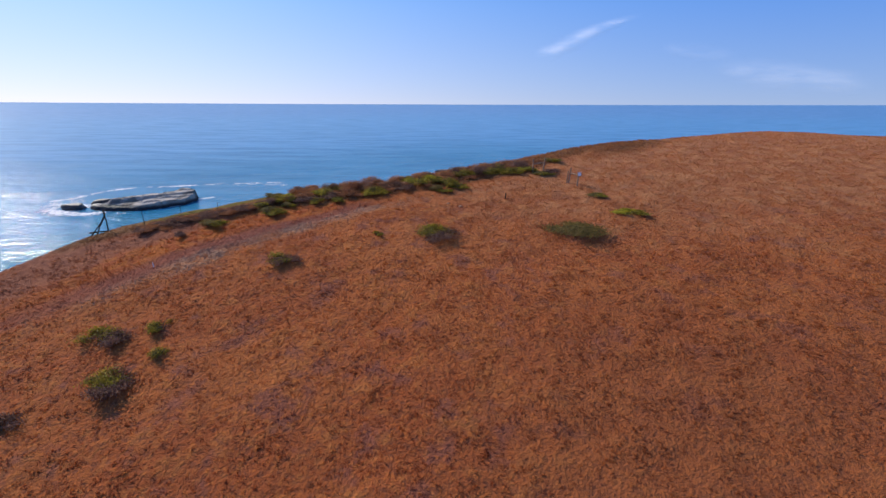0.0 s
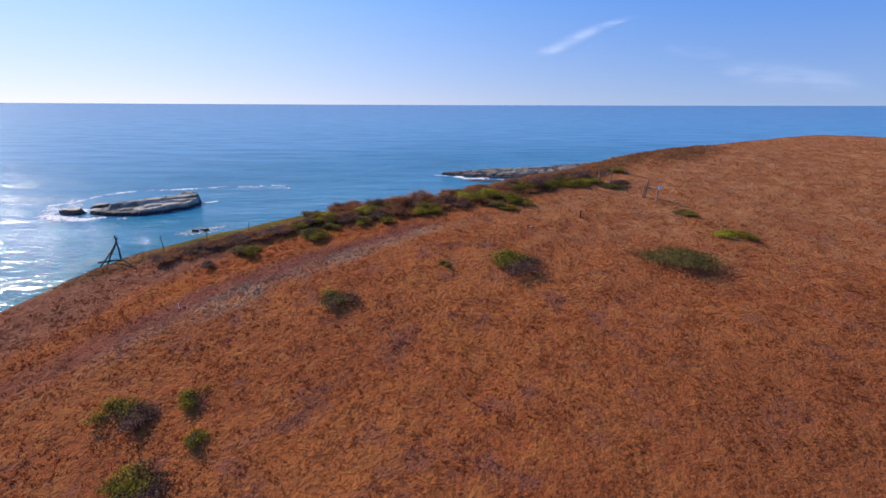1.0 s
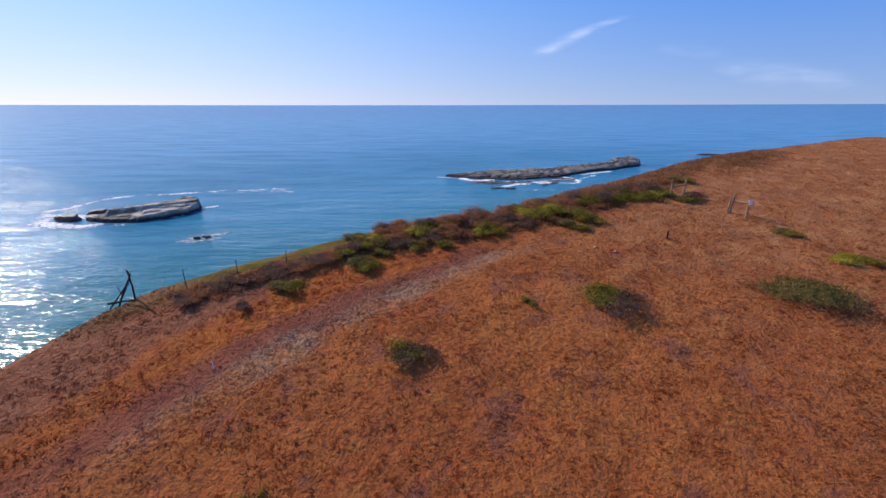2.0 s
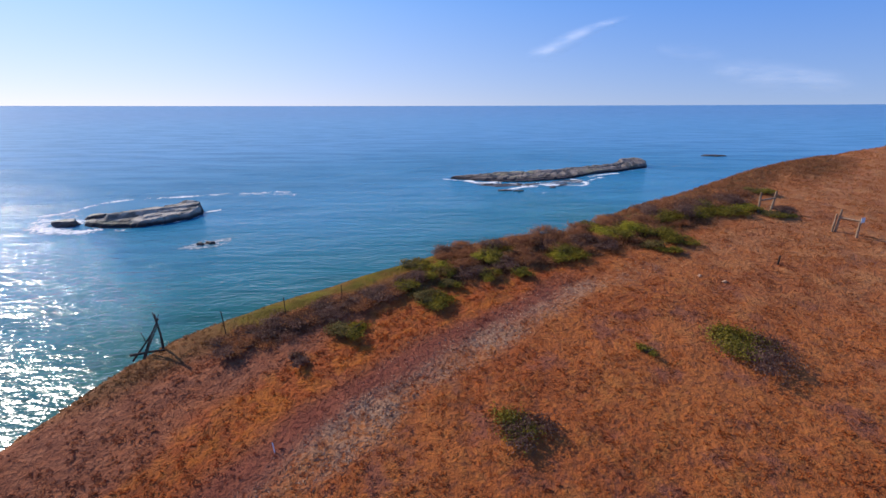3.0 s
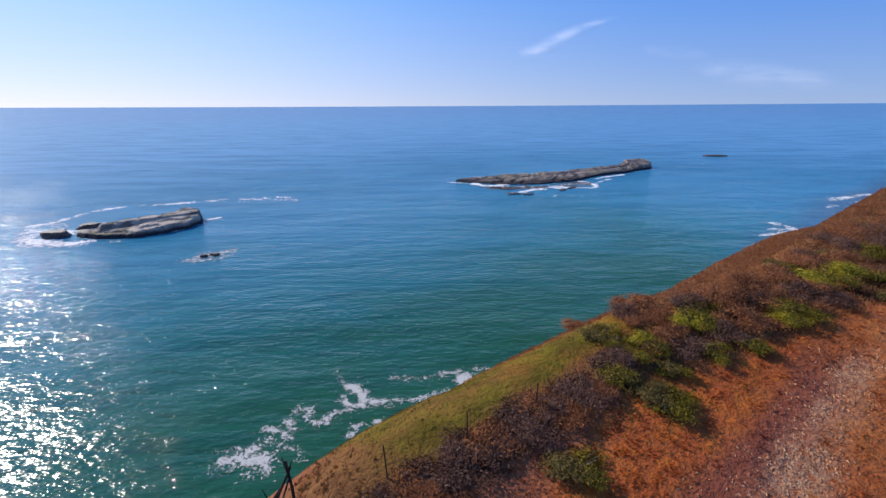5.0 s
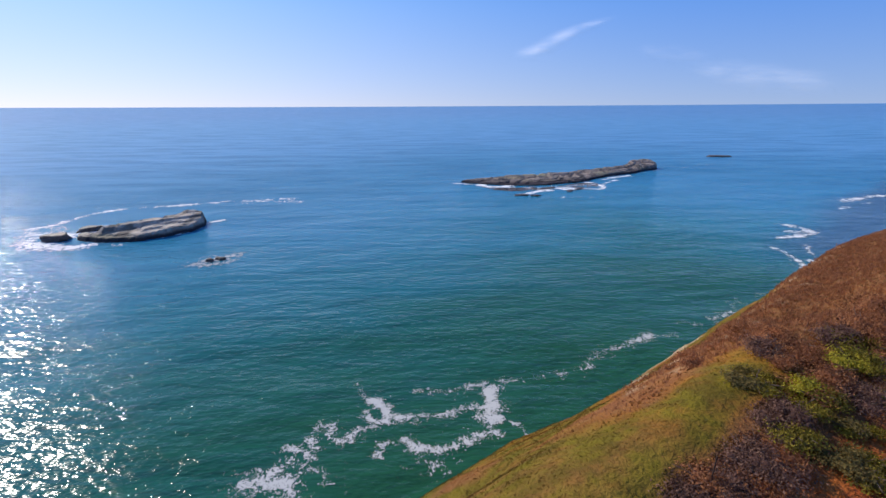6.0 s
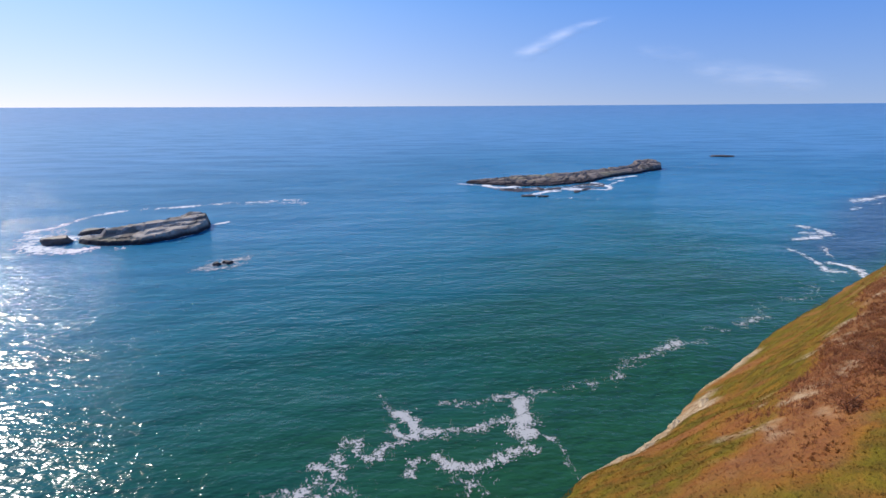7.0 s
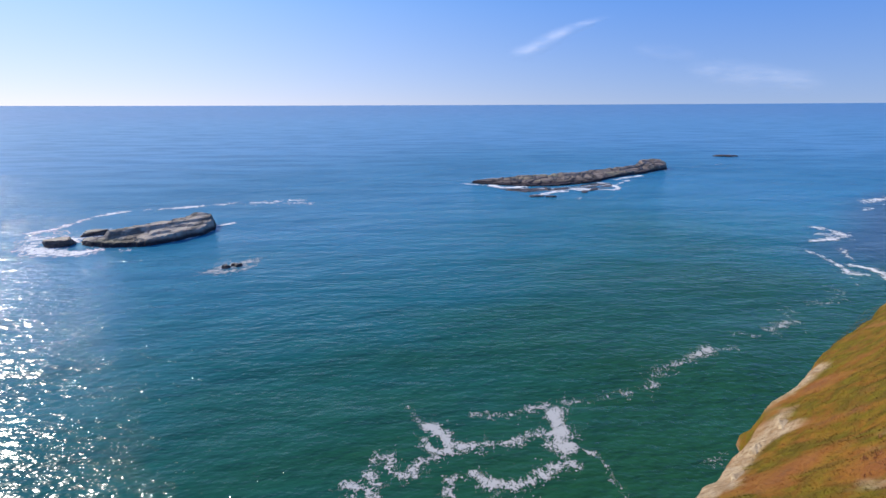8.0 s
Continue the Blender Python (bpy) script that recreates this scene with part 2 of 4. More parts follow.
    # easy slopes mirror the sky, lively ripples throw the sun's glitter
    for lobe, normal, near, far in ((m.bsdf, easy, 0.12, 0.28), (sparkle, lively, 0.06, 0.12)):
        m.put(lobe.inputs["Base Color"], (0.0, 0.0, 0.0))
        m.put(lobe.inputs["Normal"], normal)
        lobe.inputs["IOR"].default_value = 1.34
        m.put(lobe.inputs["Roughness"], m.ramp(m.field("offing"), 60, 220, near, far))
    dull.inputs["Color"].default_value = (0, 0, 0, 1)
    waves.inputs[0].default_value = 0.55
    m.links.new(m.bsdf.outputs[0], waves.inputs[1]), m.links.new(sparkle.outputs[0], waves.inputs[2])
    # far out the choppy waves hide their shiny slopes behind one another
    m.links.new(m.ramp(m.field("offing"), 35, 240, 0.0, 0.42), shine.inputs[0])
    m.links.new(waves.outputs[0], shine.inputs[1]), m.links.new(dull.outputs[0], shine.inputs[2])
    m.links.new(body.outputs[0], both.inputs[0]), m.links.new(shine.outputs[0], both.inputs[1])
    m.links.new(both.outputs[0], m.out.inputs["Surface"])
    out["sea"] = m.mat

    # lacy foam, cut out by its own noise
    m = Mat("sea_foam", 0.9, 0.1)
    m.color((0.48, 0.47, 0.46))
    lace = m.math("ADD", m.math("MULTIPLY", m.noise(0.7, 3, 0.6, distort=0.8), 0.40), m.math("MULTIPLY", m.noise(3.6, 4, 0.75, distort=0.6), 0.60))
    gate = m.math("ADD", lace, m.math("MULTIPLY", m.math("SUBTRACT", m.field("foam"), 0.94), 0.17))
    m.put(m.bsdf.inputs["Alpha"], m.ramp(gate, 0.475, 0.545, 0, 0.95))
    out["foam"] = m.mat

    m = Mat("surf", 0.9, 0.1)
    m.color((0.80, 0.78, 0.78))
    lace = m.math("ADD", m.math("MULTIPLY", m.noise(0.16, 4, 0.65, distort=1.0), 0.5), m.math("MULTIPLY", m.noise(0.8, 4, 0.7, distort=0.6), 0.5))
    gate = m.math("ADD", lace, m.math("MULTIPLY", m.math("SUBTRACT", m.field("foam"), 0.86), 0.24))
    m.put(m.bsdf.inputs["Alpha"], m.ramp(gate, 0.46, 0.60, 0, 0.95))
    out["surf"] = m.mat

    # thin cirrus
    m = Mat("cirrus", 1.0, 0.0)
    m.nodes.remove(m.bsdf)
    thin, white, clear = (m.nodes.new("ShaderNode" + k) for k in ("MixShader", "BsdfTranslucent", "BsdfTransparent"))
    white.inputs["Color"].default_value = (1, 0.95, 0.95, 1)
    fibre = m.noise(0.010, 6, 0.65, stretch=(0.4, 1, 1.6, 0))
    m.links.new(m.math("MULTIPLY", m.field("thick"), m.ramp(fibre, 0.30, 0.72, 0.05, 0.8)), thin.inputs[0])
    m.links.new(clear.outputs[0], thin.inputs[1]), m.links.new(white.outputs[0], thin.inputs[2])
    m.links.new(thin.outputs[0], m.out.inputs["Surface"])
    out["cirrus"] = m.mat
    return out


MATS = make_materials()
rng = np.random.default_rng(7)


# ---- shape of the land ----
LATTICE = np.random.default_rng(3).random((256, 256))


def value_noise(x, y):
    xi, yi = np.floor(x).astype(int), np.floor(y).astype(int)
    fx, fy = x - xi, y - yi
    fx, fy = fx * fx * (3 - 2 * fx), fy * fy * (3 - 2 * fy)
    a, b = LATTICE[xi % 256, yi % 256], LATTICE[(xi + 1) % 256, yi % 256]
    c, d = LATTICE[xi % 256, (yi + 1) % 256], LATTICE[(xi + 1) % 256, (yi + 1) % 256]
    return (a * (1 - fx) + b * fx) * (1 - fy) + (c * (1 - fx) + d * fx) * fy


def fbm(x, y, octaves=4):
    x, y = np.asarray(x, float), np.asarray(y, float)
    total, amp = 0.0, 0.5
    for k in range(octaves):
        total = total + amp * (value_noise(x * 2 ** k + 17.3 * k, y * 2 ** k + 5.1 * k) - 0.5)
        amp *= 0.5
    return total


def smooth(v, lo, hi):
    v = np.clip((np.asarray(v, float) - lo) / (hi - lo), 0, 1)
    return v * v * (3 - 2 * v)


def bend(v, lo, hi, k):
    """v, held softly between lo and hi."""
    v = lo + k * np.logaddexp(0, (v - lo) / k)
    return hi - k * np.logaddexp(0, (hi - v) / k)


CLIFF = 49.2        # how far seaward (s) the cliff's edge lies


def su(x, y):
    """Seaward distance s and place u along the shore."""
    return -0.6 * x + 0.8 * y, 0.8 * x + 0.6 * y


def height_at(x, y):
    return float(ground(x, y))


def xy(s, u):
    return -0.6 * s + 0.8 * u, 0.8 * s + 0.6 * u


def ground(x, y):
    """Height of the land: the meadow rises to a crest and falls to the cliff's edge."""
    x, y = np.asarray(x, float), np.asarray(y, float)
    s, u = su(x, y)
    cx, cy = bend(x, -45, 62, 3), bend(y, -25, 88, 3)
    land = 18.01 + 0.02572 * cx + 0.32685 * cy + 0.00043 * cx * cx - 0.00088 * cx * cy - 0.00179 * cy * cy
    land = land - 0.13 * 6 * np.logaddexp(0, (u - 92) / 6)
    land = np.maximum(land, 6)
    turn = 0.75 * 1.5 * np.logaddexp(0, (-1.5 - u) / 1.5)
    turn = np.minimum(turn, 20)
    fall = 27.75 - 1.22 * (s + turn - 38.9) + 1.0 * np.exp(-((s - 42) / 2.2) ** 2)
    fall = fall + 2.0 * (1 - smooth(u, 9, 21)) * smooth(s, 41, 48) - 0.118 * np.clip(u - 43, 0, 110)
    fall = fall - 1.5 * smooth(u, 14, 20) * (1 - smooth(s, 38.5, 43)) - 1.2 * np.exp(-((u - 22) / 3.0) ** 2) * np.exp(-((s - 37) / 3.5) ** 2)
    k = 0.45
    z = -k * np.logaddexp(-land / k, -np.minimum(fall, land + 30) / k)
    z = z + 0.30 * fbm(x * 0.18, y * 0.18, 3) + 0.16 * fbm(x * 0.9, y * 0.9, 3)
    z = z + 0.2 * np.exp(-((s - 35.2) / 1.9) ** 2) * smooth(u, 40, 47) * (1 - smooth(u, 58, 70))
    z = z - 0.4 * np.exp(-((u - 32) / 7.0) ** 2 - ((s - 34.8) / 1.8) ** 2)
    z = z + 0.15 * np.exp(-((u - 51) / 5.0) ** 2 - ((s - 32.6) / 1.6) ** 2)
    return z + 0.9 * smooth(s, 39.5, 44) * fbm(x * 0.45 + 9, y * 0.45, 4)


TRAIL = np.array([(-44, -6), (-30, 11.5), (-22, 20.6), (-16.3, 26.6), (-14.6, 28.4), (-13, 29.7), (-10.2, 31.7), (-6.4, 34.7), (1, 38.2), (6, 40.6), (10.2, 43), (18, 49.5), (34, 60)])

GROOVE = np.array([(10.2, 41), (11.2, 39.6), (12.4, 37.9), (13.3, 35.2), (15.5, 32)])


def off_line(x, y, line):
    """Distance to a polyline and the share of the way along it."""
    best, along = np.full(np.shape(x), 1e9), np.zeros(np.shape(x))
    for i in range(len(line) - 1):
        a, d = line[i], line[i + 1] - line[i]
        t = np.clip(((x - a[0]) * d[0] + (y - a[1]) * d[1]) / (d @ d), 0, 1)
        r = np.hypot(x - a[0] - t * d[0], y - a[1] - t * d[1])
        along, best = np.where(r < best, (i + t) / (len(line) - 1), along), np.minimum(r, best)
    return best, along


def zones(x, y):
    """Where the trail, the scrub, the green cover and the bare rock lie."""
    s, u = su(x, y)
    w = 1.3 * fbm(x * 0.35, y * 0.35, 4)
    r, along = off_line(x, y, TRAIL)
    side = s - np.interp(u, *(lambda a, b: (b, a))(*su(TRAIL[:, 0], TRAIL[:, 1])))
    strong = (0.2 + 0.75 * smooth(u, -4, 3.5)) * smooth(u, -30, -16) * (1 - 0.85 * smooth(u, 15.5, 19))
    pale = (1 - smooth(r + w * 0.9, 0.30, 0.95)) * (0.40 + 0.60 * smooth(fbm(x * 0.6 + 70, y * 0.6, 3), -0.10, 0.08)) * strong
    worn = smooth(side + w, -0.2, 0.5) * (1 - smooth(side + w, 1.2, 2.0)) * (1 - smooth(u, 13, 18)) * 0.9 * (0.35 + 0.65 * smooth(u, -12, 2))
    rust = smooth(side + w * 1.6, 1.3, 2.0) * (1 - smooth(side + w * 2, 3.4, 4.6)) * (1 - smooth(u, 22, 30)) * smooth(u, -10, 0)
    rust = np.maximum(rust, 0.75 * (1 - smooth(np.abs(side + 2 * w - 0.6), 0.8, 2.0)) * smooth(u, -24, -14) * (1 - smooth(u, -4, 2)))
    inner = np.interp(u, (0, 5, 12, 22, 32, 45, 60), (36.9, 36.6, 34.9, 32.0, 31.2, 33.2, 33.5))
    scrub = smooth(s + w - inner, -0.3, 0.8) * (1 - smooth(s, 40, 42) * (1 - smooth(u, 14, 20)))
    scrub = np.maximum(scrub, 0.9 * smooth(s, 39.3, 41) * smooth(u, 2, 6))
    scrub = np.maximum(scrub, np.clip(1.5 * np.exp(-((u - 51) / 5.0) ** 2 - ((s + w - 32.4) / 1.7) ** 2), 0, 1))
    scrub = np.maximum(scrub, smooth(s + 3 * w, 31, 35) * smooth(u, 42, 56) * 0.8)
    green = smooth(s + 1.2 * w + 0.05 * (u - 5), 37.2, 38.0) * (1 - smooth(u + 2 * w, 11, 15) * (1 - smooth(s + 2 * w, 41.5, 43.5)))
    green = green * smooth(u + w, -1.5, 1.5) * (1 - 0.45 * smooth(fbm(x * 0.3 + 40, y * 0.3, 4), 0.10, 0.22) * smooth(s, 43, 46))
    ridge = (1 - smooth(np.abs(s + 1.6 * w - np.interp(u, (6, 12, 20, 31), (42.4, 41.0, 41.4, 41.6))), 0.7, 1.8)) * smooth(u, 5.5, 9)
    green = green * (1 - 0.9 * ridge)
    for s0, u0 in ((46.1, 16.6), (43.9, 13.9), (46.8, 15.2), (48.0, 31.4)):
        green = green * (1 - 0.75 * np.exp(-((s + w - s0) / 0.8) ** 2 - ((u + w - u0) / 1.1) ** 2))
    brink = np.interp(u, (6, 12, 15, 21, 23, 25, 30, 33, 36, 39), (-0.8, -0.2, 0.5, 0.5, 1.1, 0.9, -0.5, 0.3, 0.2, -1.2))
    rock = smooth(s + 1.8 * w + brink, CLIFF - 0.5, CLIFF + 0.1)
    rock = rock * (1 - smooth(s + w, 48.9, 49.5) * np.exp(-((u - 28) / 3.2) ** 2))
    bare = 0.6 * smooth(fbm(x * 0.8 + 3, y * 0.8 + 80, 4) + 0.45 * fbm(x * 2.6, y * 2.6, 3), 0.10, 0.20) * smooth(s + w, 40.3, 41.2) * (1 - smooth(s + w, 43.4, 44.4)) * smooth(u, 7, 10)
    # view-angle brightness as colour zones: tan paler far off, deep darker near right
    tan = smooth(y + 6 * w, 22, 42) * smooth(x + 6 * w, -8, 10) * 0.85
    dun = 0.9 * smooth(side + 1.4 * w, 2.6, 4.0) * (1 - smooth(u + 2 * w, 4, 9)) * smooth(u, -16, -10)
    groove = (1 - smooth(off_line(x, y, GROOVE)[0] + 0.5 * w, 0.15, 0.6)) * 0.8
    deep = (1 - smooth(y + 5 * w, 15, 31)) * smooth(x + 5 * w, -6, 10)
    return {"dun": dun, "deep": np.maximum(deep, groove), "tan": tan, "pale": pale, "worn": worn, "rust": rust, "scrub": scrub * (1 - green), "green": green, "rock": np.maximum(rock, bare)}


def mesh_object(name, verts, faces, material, attrs=None, smooth_faces=True):
    me = bpy.data.meshes.new(name)
    me.from_pydata(np.asarray(verts).tolist() if len(verts) < 1000 else [], [], faces if len(verts) < 1000 else [])
    if len(verts) >= 1000:
        verts, faces = np.asarray(verts, np.float32), np.asarray(faces, np.int32)
        n, k = faces.shape
        me.vertices.add(len(verts)), me.loops.add(n * k), me.polygons.add(n)
        me.vertices.foreach_set("co", verts.ravel())
        me.loops.foreach_set("vertex_index", faces.ravel())
        me.polygons.foreach_set("loop_start", np.arange(0, n * k, k, dtype=np.int32))
        me.update(calc_edges=True)
    me.validate()
    me.polygons.foreach_set("use_smooth", np.full(len(me.polygons), smooth_faces))
    for key, v in (attrs or {}).items():
        me.attributes.new(key, "FLOAT", "POINT").data.foreach_set("value", np.asarray(v, np.float32).ravel())
    me.materials.append(material)
    return new(name, me)


def grid_faces(n, m):
    i = np.arange(n - 1)[:, None] * m + np.arange(m - 1)[None, :]
    return np.stack([i, i + m, i + m + 1, i + 1], -1).reshape(-1, 4)


def part(name, bm, material, parent, label=""):
    me = bpy.data.meshes.new(name)
    bm.to_mesh(me)
    bm.free()
    me.materials.append(material)
    ob = new(name, me)
    ob.parent = parent
    return tagged(ob, label)


def thing(name, x, y, z, label, category, group=""):
    ob = new(name)
    ob.location = (x, y, z)
    return tagged(ob, label, category, group)


def grown(start, step, ratio, end):
    out, v = [], start
    while abs(v - start) < abs(end - start):
        v += step
        step *= ratio
        out.append(v)
    return out


def build_ground():
    s_land = np.array(grown(-8, -0.5, 1.16, -4300)[::-1] + list(np.arange(-8, 20, 0.5)) + list(np.arange(20, CLIFF + 0.01, 0.3)))
    us = np.array(grown(-14, -0.5, 1.16, -4300)[::-1] + list(np.arange(-14, 96, 0.4)) + grown(96, 0.5, 1.16, 4300))
    drop = np.linspace(0.06, 1, 16)
    rows = np.concatenate([s_land, CLIFF + 2.6 * drop])
    S, U = np.meshgrid(rows, us, indexing="ij")
    X, Y = xy(S, U)
    k = len(s_land)
    ragged = 2.4 * fbm(us * 0.16, np.full_like(us, 2.5), 4) + 0.9 * fbm(us * 0.8, np.full_like(us, 7.5), 3)
    ragged = ragged + np.interp(us, (10, 15, 19, 22, 27, 31, 34, 37, 40, 43, 46, 60, 85), (0, 0.9, 0.6, 0.4, 1.5, 1.5, 0.4, 0.1, 0.5, -0.2, -0.9, -1.6, -3.0))
    X, Y = xy(S + ragged[None] * smooth(S, 44, CLIFF), U)
    Z = ground(X, Y)
    edge = Z[k - 1]
    for i, f in enumerate(drop):
        sx = CLIFF + ragged + 2.6 * f + 1.6 * fbm(us * 0.5, np.full_like(us, 4.0 + f * 5), 4) * min(1, 4 * f) + 1.5 * fbm(us * 1.3, np.full_like(us, 9.0 + f * 14), 4) * min(1, 6 * f)
        X[k + i], Y[k + i] = xy(sx, us)
        Z[k + i] = edge * (1 - f) - 3.0 * f
    att = zones(X, Y)
    for i in range(16):
        hang = np.exp(-((us - 28.5) / 3.0) ** 2) + smooth(us, 38, 42) + (1 - smooth(us, 9, 13))
        bare = 1 if i > 8 else smooth(fbm(us * 0.5 + 11, np.full_like(us, 3.0 + 0.2 * i), 4) - 0.35 * hang + 0.05 * i, -0.10, 0.02)
        att["rock"][k + i], att["green"][k + i] = bare, 1 - bare
    ob = mesh_object("ground", np.stack([X, Y, Z], -1).reshape(-1, 3), grid_faces(*X.shape), MATS["soil"], att)
    return tagged(ob, "rust-brown dry meadow on a headland, worn trail, pale cliff edge", "headland", kind="structure")


def sea_height(x, y):
    r = np.hypot(x + 20, y - 30)
    swell = 0.10 * np.sin(0.16 * y + 0.05 * x + 3 * fbm(x * 0.01, y * 0.01, 2)) + 0.25 * fbm(x * 0.07, y * 0.12, 3)
    return swell * (1 - smooth(r, 400, 1500)) + 56.0 * np.clip((r - 1300) / 3550, 0, 1) ** 2


def build_sea():
    rs = 8 * np.exp(np.linspace(0, math.log(4850 / 8), 330))
    th = np.linspace(0, 2 * math.pi, 721)
    R, T = np.meshgrid(rs, th, indexing="ij")
    X, Y = -20 + R * np.cos(T), 30 + R * np.sin(T)
    s, u = su(X, Y)
    shoal = 0.8 * smooth(s, 50, 56) * (1 - smooth(s + 14 * fbm(X * 0.03, Y * 0.03, 3), 62, 80)) * smooth(u, 118, 150)
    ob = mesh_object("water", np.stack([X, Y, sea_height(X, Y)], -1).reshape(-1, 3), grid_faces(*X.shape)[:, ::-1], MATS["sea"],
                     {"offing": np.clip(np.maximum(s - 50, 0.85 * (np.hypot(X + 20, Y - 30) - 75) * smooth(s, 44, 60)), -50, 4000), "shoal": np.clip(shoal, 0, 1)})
    return tagged(ob, "calm blue-green sea with small ripples and sun glitter", "sea", kind="structure")


build_ground()
build_sea()


# ---- dry grass and ground cover ----
def tufts(name, x, y, size, blades, lean, material, label, category, width=0.13, flat=1.0):
    """Tufts of fine leaning blades as one mesh."""
    n = len(x)
    z = ground(x, y)
    a = rng.uniform(0, 2 * math.pi, (n, blades))
    tilt = rng.uniform(0.25, lean, (n, blades))
    h = size[:, None] * rng.uniform(0.6, 1.25, (n, blades))
    bx, by = x[:, None] + 0.25 * size[:, None] * rng.normal(size=(n, blades)), y[:, None] + 0.25 * size[:, None] * rng.normal(size=(n, blades))
    dx, dy = np.cos(a), np.sin(a)
    w = h * width * rng.uniform(0.7, 1.4, (n, blades))
    lift, reach = h * np.cos(tilt) * flat, h * np.sin(tilt)
    zb = np.broadcast_to(z[:, None] - 0.02, h.shape)
    p = [np.stack(q, -1) for q in ((bx - dy * w, by + dx * w, zb), (bx + dy * w, by - dx * w, zb), (bx + dx * reach, by + dy * reach, zb + lift))]
    v = np.stack(p, 2).reshape(-1, 3)
    f = np.arange(n * blades * 3).reshape(-1, 3)
    tone = np.repeat(np.clip(rng.random(n) * 0.7 + 0.15 + 1.6 * fbm(x * 1.7, y * 1.7, 3), 0, 1), blades * 3)
    ob = mesh_object(name, v, f, material, {**zones(v[:, 0], v[:, 1]), "tone": tone}, smooth_faces=False)
    return tagged(ob, label, category, kind="stuff")


def scatter(count, s0, s1, u0, u1, keep):
    s, u = rng.uniform(s0, s1, count), rng.uniform(u0, u1, count)
    x, y = xy(s, u)
    ok = rng.random(count) < keep(x, y, s, u)
    return x[ok], y[ok]


def meadow_density(x, y, s, u):
    z = zones(x, y)
    near = np.clip(1.25 - np.hypot(x + 6, y - 22) / 75, 0.14, 1) * (1 - 0.75 * (1 - smooth(s, -6, 4))) * (1 - 0.75 * (1 - smooth(u, -18, -11)))
    near = near * smooth(s + 9 * fbm(x * 0.12, y * 0.12, 3), -20, -12) * smooth(u + 9 * fbm(x * 0.12 + 9, y * 0.12, 3), -24, -17)
    clumps = 0.10 + 0.90 * smooth(fbm(x * 2.4, y * 2.4, 3) + 0.5 * fbm(x * 0.7, y * 0.7, 2), -0.12, 0.10)
    return near * clumps * (1 - 0.85 * z["pale"]) * (1 - 0.75 * z["worn"]) * (1 - z["green"]) * (1 - z["rock"])


gx, gy = scatter(640000, -22, 41, -26, 104, meadow_density)
tufts("grass", gx, gy, rng.uniform(0.05, 0.12, len(gx)) * (1 + 0.006 * np.hypot(gx, gy)), 8, 1.35, MATS["grass"],
      "short rust-brown dead grass covering the headland meadow", "grass", width=0.25, flat=0.55)


def cover_density(x, y, s, u):
    z = zones(x, y)
    return z["green"] * (1 - z["rock"]) * np.clip(1.2 - np.hypot(x + 16, y - 38) / 45, 0.2, 1)


cx, cy = scatter(110000, 37, 49.4, -4, 60, cover_density)
tufts("ground_cover", cx, cy, rng.uniform(0.03, 0.075, len(cx)), 8, 1.45, MATS["grass"],
      "low yellow-green fleshy plants covering the seaward slope", "ground cover", width=0.17, flat=0.55)


def scrub_density(x, y, s, u):
    z = zones(x, y)
    return z["scrub"] * (1 - z["rock"]) * (1 - 0.6 * (1 - smooth(u, 9, 14))) * (1 - smooth(s, 42.5, 45) * (1 - smooth(u, 22, 30))) * (0.35 + 0.65 * smooth(fbm(x * 0.8, y * 0.8, 3), -0.08, 0.10)) * np.clip(1.3 - np.hypot(x + 6, y - 40) / 60, 0.25, 1)


bx, by = scatter(100000, 29, 46, -3, 95, scrub_density)
tufts("scrub", bx, by, (rng.uniform(0.12, 0.26, len(bx)) * (0.55 + 0.45 * smooth(su(bx, by)[1], 8, 15))), 12, 1.45, MATS["brown_leaves"],
      "brittle brown scrub along the crest of the headland", "scrub", width=0.07)


# ---- shrubs ----
def lobe_mesh(name, cx, cy, r, h, count, leaf, material, parent, label=""):
    """Leaf sprays gathered in small clumps over an uneven dome."""
    k = max(6, int(9 * r))
    az, el = rng.uniform(0, 2 * math.pi, k), np.arcsin(rng.uniform(0.05, 1, k) ** 0.8)
    reach = rng.uniform(0.55, 1.0, k)
    centre = np.stack([cx + r * reach * np.cos(az) * np.cos(el), cy + r * reach * np.sin(az) * np.cos(el), h * reach * np.sin(el) * 0.85], -1)
    pick = rng.integers(0, k, count)
    p = centre[pick] + rng.normal(size=(count, 3)) * np.array([0.24 * r, 0.24 * r, 0.17 * h])
    p[:, 2] = np.abs(p[:, 2]) + 0.02
    out = p - np.array([cx, cy, 0.0])
    n = out / (np.linalg.norm(out, axis=1, keepdims=True) + 1e-6) + rng.normal(size=(count, 3)) * 0.7 + np.array([0, 0, 0.5])
    n /= np.linalg.norm(n, axis=1, keepdims=True)
    a = np.cross(n, rng.normal(size=(count, 3)))
    a /= np.linalg.norm(a, axis=1, keepdims=True)
    b = np.cross(n, a)
    size = leaf * rng.uniform(0.6, 1.4, (count, 1))
    v = np.stack([p - a * size, p + b * size * 0.45, p + a * size, p - b * size * 0.45], 1).reshape(-1, 3)
    ob = mesh_object(name, v, np.arange(count * 4).reshape(-1, 4), MATS[material], smooth_faces=False)
    ob.parent = parent
    return tagged(ob, label)


